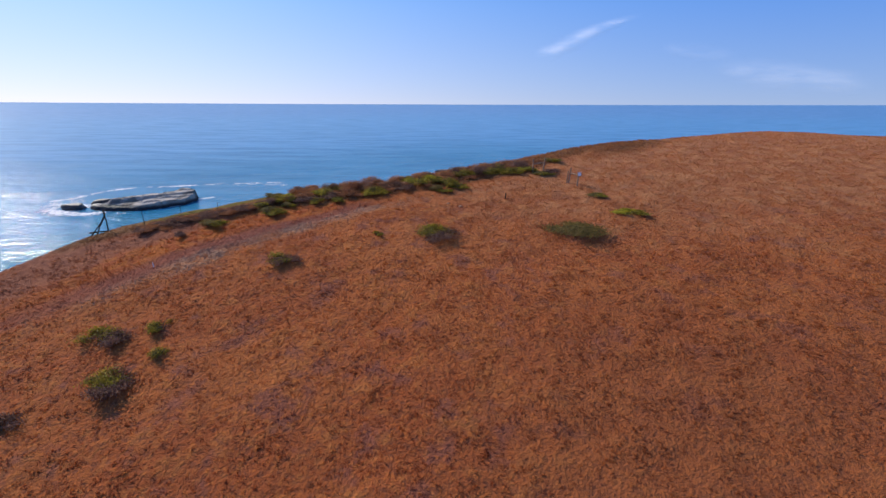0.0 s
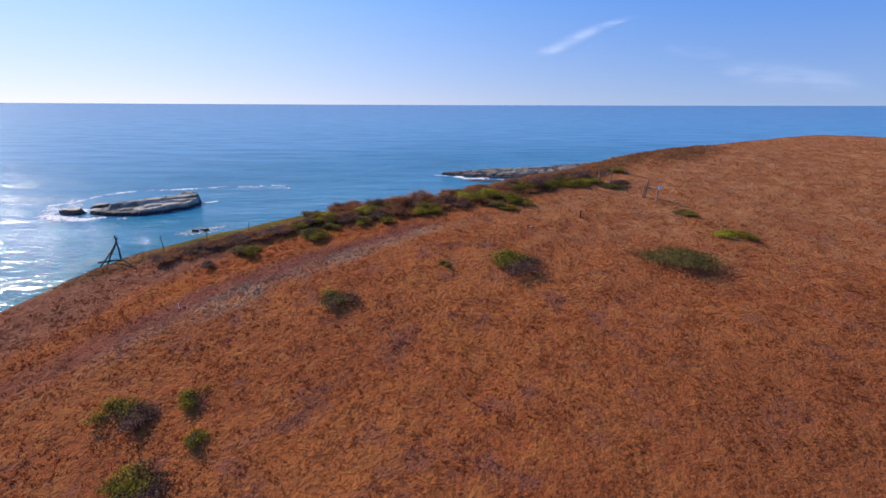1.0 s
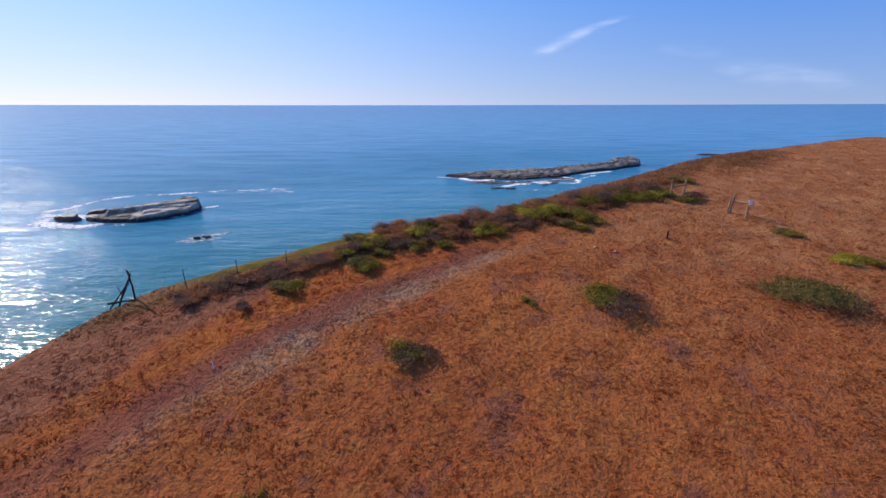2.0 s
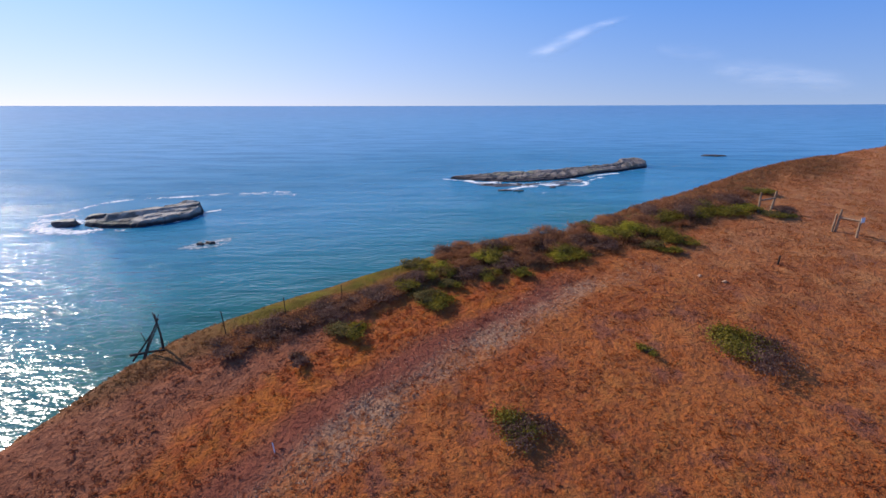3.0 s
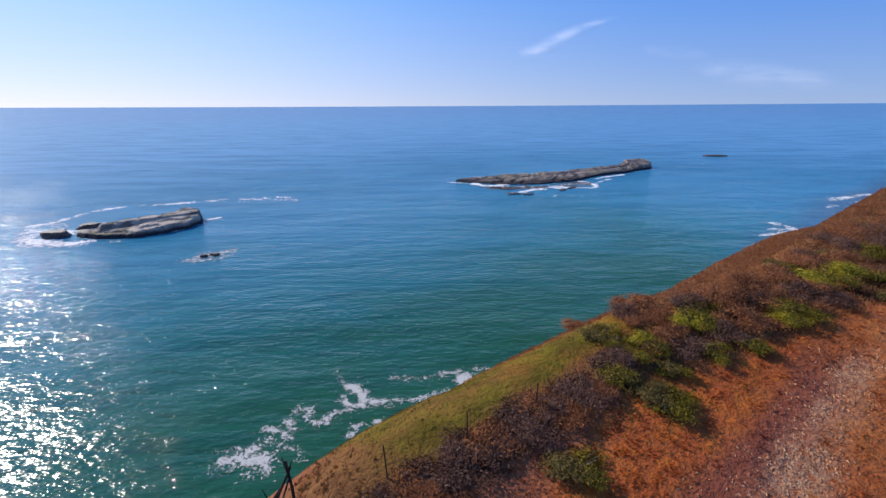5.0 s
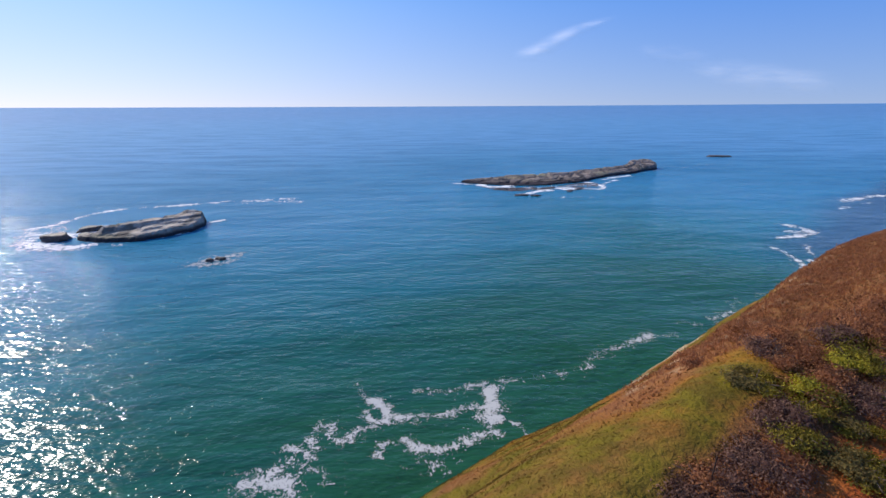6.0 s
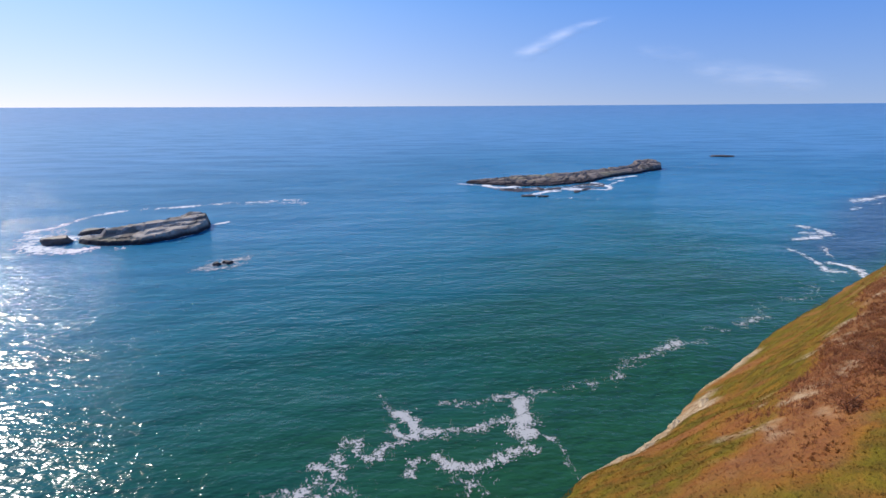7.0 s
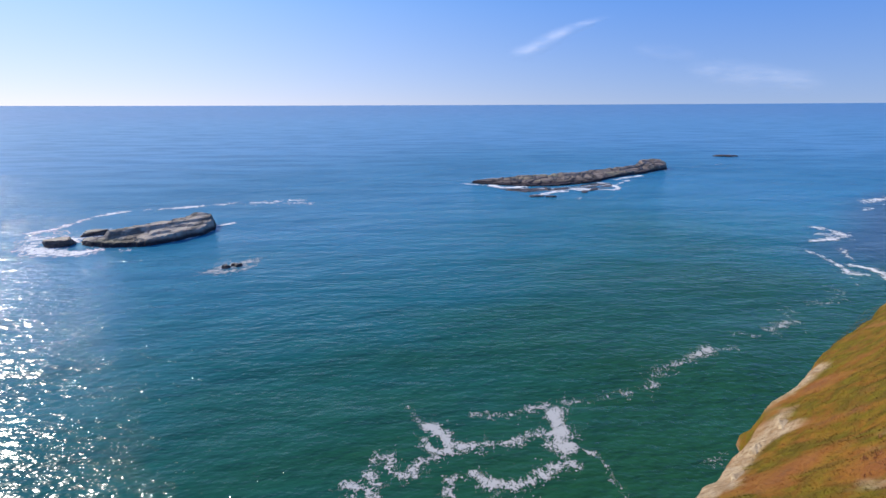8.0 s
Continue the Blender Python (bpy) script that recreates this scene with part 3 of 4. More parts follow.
def branches_mesh(r, h, count, parent):
    bm = bmesh.new()
    for i in range(count):
        a, t = rng.uniform(0, 2 * math.pi), rng.uniform(0.3, 1.0)
        foot = Vector((0.12 * r * math.cos(a), 0.12 * r * math.sin(a), -0.08))
        knee = Vector((0.45 * r * t * math.cos(a + 0.3), 0.45 * r * t * math.sin(a + 0.3), 0.45 * h))
        tip = Vector((0.95 * r * t * math.cos(a), 0.95 * r * t * math.sin(a), h * rng.uniform(0.6, 1.05)))
        limb(bm, [foot, knee, tip], [0.022, 0.014, 0.005], 5)
    return part("stem", bm, MATS["twig"], parent)


def limb(bm, points, radii, sides=7, caps=True):
    """A tapered round limb through the points."""
    rings = []
    for i, (p, r) in enumerate(zip(points, radii)):
        d = (points[min(i + 1, len(points) - 1)] - points[max(i - 1, 0)]).normalized()
        a = d.orthogonal().normalized()
        b = d.cross(a)
        rings.append([bm.verts.new(p + (a * math.cos(k * 2 * math.pi / sides) + b * math.sin(k * 2 * math.pi / sides)) * r) for k in range(sides)])
    for low, high in zip(rings, rings[1:]):
        for k in range(sides):
            bm.faces.new((low[k], low[(k + 1) % sides], high[(k + 1) % sides], high[k]))
    if caps:
        bm.faces.new(rings[0][::-1]), bm.faces.new(rings[-1])


KINDS = {
    "green": ("low green coyote bush standing in dry grass", ["green_leaves"]),
    "mixed": ("green bush with grey dead twigs on one side", ["green_leaves", "grey_leaves"]),
    "flat": ("flat mat of green leaves spread over dry grass", ["olive_leaves"]),
    "yellow": ("yellow-green bush on the crest above the sea", ["yellow_leaves", "green_leaves"]),
    "olive": ("dull olive bush with dry stalks among dead grass", ["olive_leaves", "green_leaves"]),
    "grey": ("grey-purple bush of dead brittle twigs", ["grey_leaves"]),
    "brown": ("brown dry bush on the crest above the sea", ["brown_leaves"]),
    "dark": ("dark bush of green and dead grey twigs on the crest", ["grey_leaves", "green_leaves"]),
}


def shrub(x, y, r, h, kind):
    label, mats = KINDS[kind]
    ob = thing("shrub", x, y, float(ground(x, y)), label, "shrub", "shrubs on the headland")
    r, h = 1.12 * r, 0.95 * h
    branches_mesh(r, h, 9, ob)
    leaf = 0.030 + 0.011 * r
    total = int(2400 * r + 1500 * r * r)
    if len(mats) == 1:
        lobe_mesh("foliage", 0, 0, r, h, total, leaf, mats[0], ob)
    else:
        a = rng.uniform(2.0, 2.9)
        for i, m in enumerate(mats):
            t = a + i * math.pi
            lobe_mesh("foliage", 0.34 * r * math.cos(t), 0.34 * r * math.sin(t), r * 0.80, h * (1.0 if i == 0 else 0.8), total * 2 // 3, leaf, m, ob)
    return ob


# in the meadow
for row in ((-10.8, 26.7, 1.0, 0.38, "mixed"), (-1.1, 30.5, 1.5, 0.45, "mixed"), (9.2, 31.4, 1.85, 0.28, "flat"), (13.8, 34.2, 1.1, 0.16, "yellow"),
            (12.6, 37.7, 0.8, 0.16, "olive"), (-5.2, 30.2, 0.36, 0.25, "green"), (-17.35, 31.15, 0.75, 0.45, "olive"), (-19.0, 29.5, 0.42, 0.35, "grey"),
            (-14.0, 33.5, 0.8, 0.40, "olive"), (-15.0, 20.5, 0.55, 0.4, "green"), (-17.4, 19.6, 1.0, 0.5, "mixed"), (-15.3, 17.0, 1.0, 0.5, "mixed"),
            (-14.1, 18.6, 0.4, 0.35, "green"), (-18.3, 14.6, 0.7, 0.4, "grey")):
    shrub(*row)
# along the crest, from the point inland
for row in ((-21.5, 30.9, 0.7, 0.16, "brown"), (-20.2, 31.9, 0.85, 0.20, "grey"), (-19.2, 32.4, 0.8, 0.22, "brown"), (-18.4, 32.9, 0.85, 0.24, "grey"),
            (-17.2, 33.2, 0.8, 0.26, "brown"), (-16.1, 33.9, 0.85, 0.28, "grey"), (-15.1, 34.6, 0.8, 0.38, "dark"), (-14.3, 35.2, 0.7, 0.45, "dark"),
            (-13.7, 33.5, 0.75, 0.35, "olive"), (-13.3, 35.9, 0.65, 0.5, "yellow"), (-13.1, 34.7, 0.55, 0.35, "olive"), (-12.2, 35.7, 0.7, 0.5, "grey"),
            (-11.2, 35.8, 0.7, 0.5, "dark"), (-10.8, 37.2, 0.75, 0.6, "yellow"), (-12.2, 36.9, 0.8, 0.4, "brown"), (-9.9, 36.7, 0.7, 0.55, "grey"),
            (-9.5, 36.0, 0.55, 0.4, "yellow"), (-10.4, 38.3, 0.9, 0.65, "dark"), (-9.0, 37.7, 0.8, 0.5, "brown"), (-8.9, 39.0, 0.9, 0.6, "brown"),
            (-7.6, 38.9, 0.8, 0.55, "grey"), (-6.5, 38.1, 0.95, 0.6, "green"), (-7.0, 37.3, 0.6, 0.4, "yellow"), (-7.3, 40.0, 0.9, 0.6, "brown"),
            (-5.2, 39.2, 0.9, 0.6, "grey"), (-4.2, 38.9, 0.7, 0.45, "grey"), (-3.1, 40.3, 1.0, 0.6, "yellow"), (-4.8, 40.8, 0.9, 0.6, "brown"),
            (-1.7, 40.8, 1.05, 0.65, "yellow"), (-2.6, 41.8, 0.9, 0.5, "brown"), (-0.4, 40.2, 0.95, 0.55, "green"), (-1.0, 38.7, 0.8, 0.45, "olive"),
            (0.6, 39.6, 0.75, 0.4, "green"), (-0.6, 42.6, 0.9, 0.6, "brown"), (0.9, 42.9, 1.1, 0.8, "dark"), (2.6, 43.5, 1.1, 0.85, "grey"),
            (1.4, 44.2, 1.0, 0.7, "brown"), (4.1, 43.6, 1.0, 0.55, "green"), (4.6, 44.9, 1.2, 0.9, "dark"), (3.2, 45.4, 1.1, 0.8, "brown"),
            (6.0, 43.7, 0.9, 0.45, "green"), (6.6, 45.6, 1.1, 0.75, "grey"), (7.3, 44.3, 0.9, 0.45, "yellow"), (5.6, 46.9, 1.1, 0.7, "brown"),
            (8.9, 43.4, 0.9, 0.3, "olive"), (9.6, 44.2, 0.8, 0.3, "grey"), (8.4, 48.0, 1.0, 0.5, "brown"), (10.6, 48.0, 0.9, 0.35, "olive"),
            (-12.1, 40.8, 0.7, 0.3, "brown"), (-11.0, 41.8, 0.8, 0.32, "brown"), (-10.2, 42.6, 0.7, 0.35, "grey"), 
            (-14.8, 39.4, 0.6, 0.25, "brown")):
    shrub(*row)

# low growth that closes the band between the larger bushes
for i, u_ in enumerate(np.arange(0.4, 34, 0.75)):
    inner = float(np.interp(u_, (0, 5, 12, 22, 32, 45), (37.0, 36.8, 35.6, 33.0, 32.2, 33.6)))
    kinds = ("grey", "brown", "grey") if u_ < 10 else ("brown", "grey", "brown", "olive", "brown")
    px, py = xy(inner + rng.uniform(0.1, 0.9 if u_ < 10 else 3.0), u_ + rng.uniform(-0.3, 0.3))
    shrub(px, py, rng.uniform(0.6, 0.8) if u_ < 10 else rng.uniform(0.55, 0.9), rng.uniform(0.14, 0.22) if u_ < 10 else rng.uniform(0.3, 0.5), kinds[i % len(kinds)])


# ---- trail gravel ----
def gravel():
    x, y = scatter(190000, 24, 36, -12, 26, lambda x, y, s, u: np.clip(zones(x, y)["pale"] + 0.16 * zones(x, y)["worn"] * smooth(u, 2, 6), 0, 1) ** 1.3)
    n = len(x)
    z = ground(x, y)
    r = rng.uniform(0.012, 0.034, n)
    a = rng.uniform(0, 2 * math.pi, n)
    corner = []
    for k in range(4):
        t, q = a + k * math.pi / 2, rng.uniform(0.6, 1.3, n) * r * (2.2 if k % 2 else 0.7)
        corner.append(np.stack([x + q * np.cos(t), y + q * np.sin(t), z - 0.01], -1))
    top = np.stack([x + 0.2 * r, y, z + 0.5 * r * rng.uniform(0.6, 1.2, n) + 0.012], -1)
    v = np.stack(corner + [top], 1).reshape(-1, 3)
    q = np.arange(n)[:, None] * 5
    f = np.concatenate([q + [[k, (k + 1) % 4, 4]] for k in range(4)], 0)
    ob = mesh_object("gravel", v, f, MATS["gravel"], smooth_faces=False)
    return tagged(ob, "pale gravel and straw scattered along the worn trail", "gravel", kind="stuff")


gravel()


# ---- rocks ----
def stone(name, x, y, z, rx, ry, rz, material, label, category, group="", turn=0.0, seed=1, cuts=3):
    """A rough rock: a subdivided ball pushed about by noise and cut by flat facets."""
    bm = bmesh.new()
    bmesh.ops.create_icosphere(bm, subdivisions=cuts, radius=1)
    for v in bm.verts:
        d = 1 + 0.55 * (noise.noise(v.co * 1.3 + Vector((seed * 3.7, 0, 0)))) + 0.22 * noise.noise(v.co * 3.5 + Vector((0, seed, 0)))
        c = v.co * d
        c.z = min(c.z, 0.72 + 0.15 * noise.noise(v.co * 2 + Vector((seed, seed, 0))))
        v.co = Vector((c.x * rx, c.y * ry, c.z * rz))
    me = bpy.data.meshes.new(name)
    bm.to_mesh(me)
    bm.free()
    me.materials.append(material)
    ob = new(name, me)
    ob.matrix_world = pose(x, y, z, 0, 0, turn)
    return tagged(ob, label, category, group)


def inside_distance(x, y, outline):
    """Distance to a closed outline, positive inside."""
    pts = np.array(outline, float)
    r, _ = off_line(x, y, np.vstack([pts, pts[:1]]))
    odd = np.zeros(np.shape(x), bool)
    for (ax, ay), (bx_, by_) in zip(pts, np.roll(pts, -1, 0)):
        odd ^= ((ay > y) != (by_ > y)) & (x < (bx_ - ax) * (y - ay) / (by_ - ay + 1e-9) + ax)
    return np.where(odd, r, -r)


def reef(name, outline, top, label, step=0.33, material="reef", group="rock islands in the sea", least=0.25):
    pts = np.array(outline, float)
    xs, ys = (np.arange(pts[:, i].min() - 4, pts[:, i].max() + 4, step) for i in (0, 1))
    X, Y = np.meshgrid(xs, ys, indexing="ij")
    d = inside_distance(X, Y, outline) + 2.0 * fbm(X * 0.25, Y * 0.25, 5) + 1.0 * fbm(X * 0.9, Y * 0.9, 3)
    bed = X * 0.62 - Y * 0.78 + 2.5 * fbm(X * 0.1, Y * 0.1, 3)       # strata run along the rock
    Z = top(X, Y) + 1.0 * fbm(X * 0.3, Y * 0.3, 5) + 0.45 * fbm(X * 1.4, Y * 1.4, 3) + 0.5 * (fbm(bed * 0.55, X * 0.03, 4))
    crack = np.abs(fbm(bed * 0.35 + 30, (X + Y) * 0.03, 3))
    Z = Z - 0.55 * (1 - smooth(crack, 0.0, 0.035))
    Z = 0.45 * Z + 0.55 * (np.floor(Z / 0.55) + smooth(Z / 0.55 - np.floor(Z / 0.55), 0.55, 0.95)) * 0.55
    Z = -1.5 + (np.maximum(Z, least) + 1.5) * (0.60 * smooth(d, -0.45, 0.05) + 0.40 * smooth(d, 0.05, 0.7)) - np.where(d < -0.45, 0.5, 0)
    ob = mesh_object(name, np.stack([X, Y, Z], -1).reshape(-1, 3), grid_faces(*X.shape), MATS[material], smooth_faces=False)
    return tagged(ob, label, "rock island", group)


def near_top(x, y):
    side = (x + 119) * 0.65 - (y - 153.5) * 0.76      # across the terrace step: negative on the upper slab
    along = (x + 119) * 0.76 + (y - 153.5) * 0.65
    upper = 3.2 + 0.012 * np.clip(along, -5, 30)
    lower = 1.1 + 0.075 * np.clip(along + 8, 0, 22)
    up = (1 - smooth(side, -0.9, 0.7)) * smooth(along, -2.6, -1.0)
    knob = 0.7 * np.exp(-(((x + 106) / 1.6) ** 2 + ((y - 173) / 1.6) ** 2))
    return lower + (upper - lower) * up - 0.35 * smooth(side, 2.0, 5.0) + knob


reef("rock_island", [(-128, 152.5), (-122, 149.5), (-117, 148.5), (-109, 150), (-103.5, 154), (-99, 160.5), (-98, 167), (-101, 174), (-106, 175), (-112, 168),
                     (-117, 161.5), (-120.5, 157.5), (-126, 156)], near_top, "flat-topped layered tan rock island washed by white surf")


FRONT = ((-11, -3, 12, 24, 36, 52, 72, 97, 112), (248, 243, 239.5, 241.5, 246, 252, 264.5, 284.5, 292))
BACK = ((-11, 9, 24, 40, 58, 78, 90, 104, 115), (252, 254, 257, 264, 272, 282, 290, 302, 303))


def long_top(x, y):
    """A slab tilted towards the land, with a low lip and a hump at its far end."""
    front, back = np.interp(x, *FRONT), np.interp(x, *BACK)
    f = np.clip((y - front) / (back - front), 0, 1.1)
    lip = np.interp(x, (-10, 40, 100), (0.45, 0.75, 1.3))
    high = np.interp(x, (-10, 10, 40, 90), (1.0, 2.4, 3.3, 3.4))
    hump = 1.5 * smooth(x, 93, 98) * (0.3 + 0.7 * f)
    return lip + (high - lip) * f ** 0.85 + hump - 0.5 * np.exp(-((f - 0.62) / 0.05) ** 2)


reef("rock_island", [(-11, 249.5), (-1.6, 245), (8, 240), (17, 238), (31, 238.5), (53, 250), (71, 266), (89, 277), (111, 293), (115, 299), (110, 305), (100, 303),
                     (88, 289), (70, 279), (50, 267), (30, 259), (9, 256), (-8, 253.5)], long_top, "long low rock island of grey-brown strata in surf", 0.5, "dark_reef")
reef("rock_shelf", [(-3, 240.5), (3, 229), (12, 224), (28, 227), (48, 229), (56, 233), (59, 246), (50, 246.5), (31, 236.5), (16, 236.5)],
     lambda x, y: 0.12 + 0.0 * x, "low purple-brown shelf of wet rock awash in surf", 0.5, "wet_rock", "", -0.6)
for i, (x, y, rx, ry) in enumerate(((14, 215, 3.4, 1.5), (20, 213.5, 2.6, 1.2), (9, 231, 3.0, 1.6), (30, 231, 5.0, 2.2), (44, 229, 4.5, 1.6), (38, 224, 2.8, 1.2))):
    stone("sea_rock", x, y, -0.15, rx, ry, 0.75, MATS["wet_rock"], "dark wet rock barely above the surf", "rock", "rocks before the long island", 12 * i, 20 + i)
for x, y, rx, ry, rz, t in ((-134.2, 152.5, 3.6, 2.4, 2.3, 20), (-131.5, 163, 4.0, 2.3, 1.7, 30), (-126.5, 154.5, 2.8, 2.0, 1.6, 10)):
    stone("sea_rock", x, y, 0, rx, ry, rz, MATS["wet_rock"], "dark wet rock standing in white surf", "rock", "rocks beside the island", t, int(-x))
for x, y, r in ((-80.2, 131.6, 0.75), (-78.9, 132.9, 0.6), (-77.7, 132.6, 0.7)):
    stone("sea_rock", x, y, -0.1, r * 1.2, r, r * 1.25, MATS["wet_rock"], "small black rock tip awash in foam", "rock", "rock tips awash", 20, int(y * 3))
stone("sea_rock", 194, 364, -0.3, 9.5, 4.5, 1.5, MATS["wet_rock"], "low dark rock far out in the sea", "rock", "", -15, 5)

for s_, u_, r_, w_ in ((48.7, 17.4, 0.35, 2.0), (48.9, 21.6, 0.42, 1.4), (48.5, 25.0, 0.35, 2.2)):
    px, py = xy(s_, u_)
    stone("cliff_stone", px, py, height_at(px, py) - 0.15, r_ * w_, r_ * 0.9, r_ * 0.8, MATS["cliff"],
          "pale sandstone block at the edge of the cliff", "stone", "stones along the cliff edge", 37 + 19 * r_, int(u_ * 5))
for px, py, r_ in ((-0.3, 35.7, 0.085), (0.7, 35.2, 0.095)):
    stone("stone", px, py, float(ground(px, py)) + 0.02, r_ * 1.4, r_, r_ * 0.8, MATS["gravel"], "small pale stone lying on the trail", "stone", "stones on the trail", 20, int(px * 10), 2)


# ---- foam ----
def foam(name, lines, label, step=0.4, grow=4.0, material="foam"):
    """A thin lacy sheet on the water; each line has a width and a strength."""
    pts = np.vstack([np.array(l[0], float) for l in lines])
    xs, ys = (np.arange(pts[:, i].min() - grow, pts[:, i].max() + grow, step) for i in (0, 1))
    X, Y = np.meshgrid(xs, ys, indexing="ij")
    D = np.zeros_like(X)
    for line, width, power in lines:
        r, _ = off_line(X + 1.2 * width * fbm(X * 0.5 / width, Y * 0.5 / width, 3), Y + 1.2 * width * fbm(X * 0.5 / width + 50, Y * 0.5 / width, 3), np.array(line, float))
        D = np.maximum(D, power * np.exp(-(r / (2.0 * width)) ** 1.4))
    f = grid_faces(*X.shape)
    f = f[D.ravel()[f].max(1) > 0.04]
    ob = mesh_object(name, np.stack([X, Y, sea_height(X, Y) + 0.05], -1).reshape(-1, 3), f, MATS[material], {"foam": D})
    return tagged(ob, label, "sea foam", kind="stuff")


foam("sea_foam", [([(-35, 77.6), (-34.1, 75.1), (-32.3, 74.3)], 0.35, 0.85), ([(-32.8, 74.1), (-31.9, 73.8), (-31, 72.1), (-30.6, 70.9), (-30.5, 69.9)], 0.6, 1.45),
                  ([(-33.1, 71.6), (-32.1, 70), (-30.2, 69.8)], 0.5, 1.25), ([(-30.3, 70.4), (-27.6, 70.6)], 0.75, 1.25), ([(-27.6, 70.6), (-23.7, 71.1), (-20.2, 72.2)], 0.7, 0.95),
                  ([(-26.7, 76), (-22.9, 75.6), (-19.5, 76.9), (-17.8, 77.4)], 0.55, 0.9), ([(-17.8, 77.6), (-15.1, 78.1), (-12, 77.7), (-9.3, 78.9)], 0.6, 0.72),
                  ([(-19.4, 76), (-18.6, 73), (-19.6, 72.4)], 1.0, 0.78), ([(-17.3, 75.6), (-17.2, 74), (-17.6, 72), (-18.2, 70.6), (-17.4, 70.3)], 0.95, 1.5),
                  ([(-18.9, 69.5), (-18.4, 68)], 0.9, 0.85), ([(-36.9, 69.5), (-38.3, 68.6), (-38.8, 67), (-37.9, 65.9)], 0.7, 1.0), ([(-36.9, 69.5), (-36.6, 68.4)], 0.45, 1.2),
                  ([(-36.8, 67.5), (-35.5, 66.5), (-34.1, 66.8)], 0.8, 0.78), ([(-34.4, 67.4), (-33.6, 68.5), (-31.4, 69.5)], 0.6, 1.15), ([(-41, 65.9), (-39.4, 65.1), (-38.2, 64.4)], 0.5, 1.3),
                  ([(-31, 64.4), (-30.4, 65.8), (-28.1, 66.4)], 0.45, 1.15), ([(-28.1, 66.4), (-26.7, 65.4), (-25.2, 64.7)], 0.55, 1.4), ([(-25.2, 64.7), (-22.8, 65.3), (-20.8, 66.4), (-18.4, 67.5), (-16.8, 67.6)], 0.6, 1.15),
                  ([(-16.4, 69.9), (-14.6, 68.7), (-14, 67.1), (-14.2, 65.2), (-13.8, 63.3)], 0.30, 0.85), ([(-43.5, 60.5), (-41.2, 61.8), (-39.5, 60)], 1.1, 1.2),
                  ([(-40, 63.5), (-37.6, 62.4), (-35.8, 61.4)], 1.0, 0.8), ([(-26, 63.4), (-23.5, 62)], 0.8, 0.85), ([(-3.4, 66.6), (-0.9, 68.1)], 0.4, 0.75)],
     "white lacy foam drifting on green water below the cliff", 0.22)
foam("sea_foam", [([(-8.8, 79.3), (-3.9, 79.7), (-1.6, 82.4)], 0.7, 0.72), ([(-2.4, 81), (-1.4, 82.7), (0.3, 84.4), (3.9, 85.7), (8.1, 87.9)], 0.8, 0.88), ([(8.1, 87.9), (11, 89.7)], 0.7, 1.15),
                  ([(11.5, 89.3), (15, 89.8)], 0.6, 0.75), ([(18.1, 94.9), (21.1, 93)], 0.6, 0.78), ([(24.7, 95.2), (28, 96.8), (30.9, 98)], 0.8, 0.9), ([(31, 99), (34.3, 103.6)], 0.8, 0.65),
                  ([(40.6, 104.6), (48.2, 106.8), (51.6, 111.8)], 1.2, 0.62)], "broken streak of white foam flakes on green water", 0.3)
foam("sea_foam", [([(75, 144.8), (81, 146.3), (88, 148.8)], 1.3, 1.2), ([(88.2, 158.3), (90, 153.4), (88, 149.5), (84, 148)], 2.2, 1.0), ([(83, 152), (88, 152)], 2.0, 0.85),
                  ([(66.4, 136.4), (66.2, 130), (65.9, 127.5), (62, 120)], 1.0, 0.92), ([(76.5, 138.3), (73, 132), (71, 128)], 0.8, 0.95), ([(68.1, 125.6), (70.3, 123.4), (69.5, 119.5), (66, 114.5)], 1.1, 1.15),
                  ([(63, 121), (65, 116)], 1.6, 0.8), ([(60.2, 118.4), (57, 112)], 1.4, 0.62)], "white surf running in over a brown shoal", 0.4, material="surf")
foam("sea_foam", [([(139, 195.3), (148, 199.5), (170, 207)], 2.0, 1.05), ([(126, 182), (132, 183.6)], 1.4, 1.0), ([(134, 189), (146, 191)], 1.4, 0.75)], "thin line of white surf near the shore", 0.6, material="surf")
foam("sea_foam", [([(-152.5, 164.5), (-148.5, 169), (-147.5, 175), (-148, 184), (-144.9, 191), (-141, 194.5)], 1.5, 1.12), ([(-141, 194.5), (-132.8, 198), (-123, 199.8)], 1.5, 0.85), ([(-126, 199.5), (-119, 201.5)], 1.6, 1.1),
                  ([(-119, 201.5), (-110.7, 205), (-97, 210), (-82, 211.5)], 1.8, 0.88), ([(-102, 207), (-92, 206), (-80, 207)], 4.0, 0.80),
                  ([(-146, 160), (-141, 151), (-136, 147), (-128, 145), (-121, 146)], 3.0, 1.12), ([(-140, 158), (-131, 156), (-127, 158), (-123, 160)], 2.6, 1.28), ([(-136, 164), (-128, 168), (-120, 172)], 1.8, 0.95),
                  ([(-150, 166), (-142, 165), (-138, 160)], 2.6, 0.95), ([(-121, 146.5), (-112, 146.8)], 1.6, 0.72),
                  ([(-104, 153), (-100, 158), (-98, 164)], 0.7, 0.85), ([(-98.5, 171), (-95.5, 175)], 1.2, 1.0)],
     "white surf breaking round the flat rock island", 0.45, material="surf")
foam("sea_foam", [([(-83.4, 129.2), (-80, 128.6), (-76.4, 129.4)], 1.2, 1.12), ([(-82, 131.5), (-78.5, 133.5), (-75.6, 136)], 1.4, 1.15), ([(-75.4, 130.5), (-74.6, 134.5)], 1.0, 0.95), ([(-84, 134), (-80.5, 136)], 0.9, 0.7)],
     "patch of white foam over rock tips awash", 0.35)
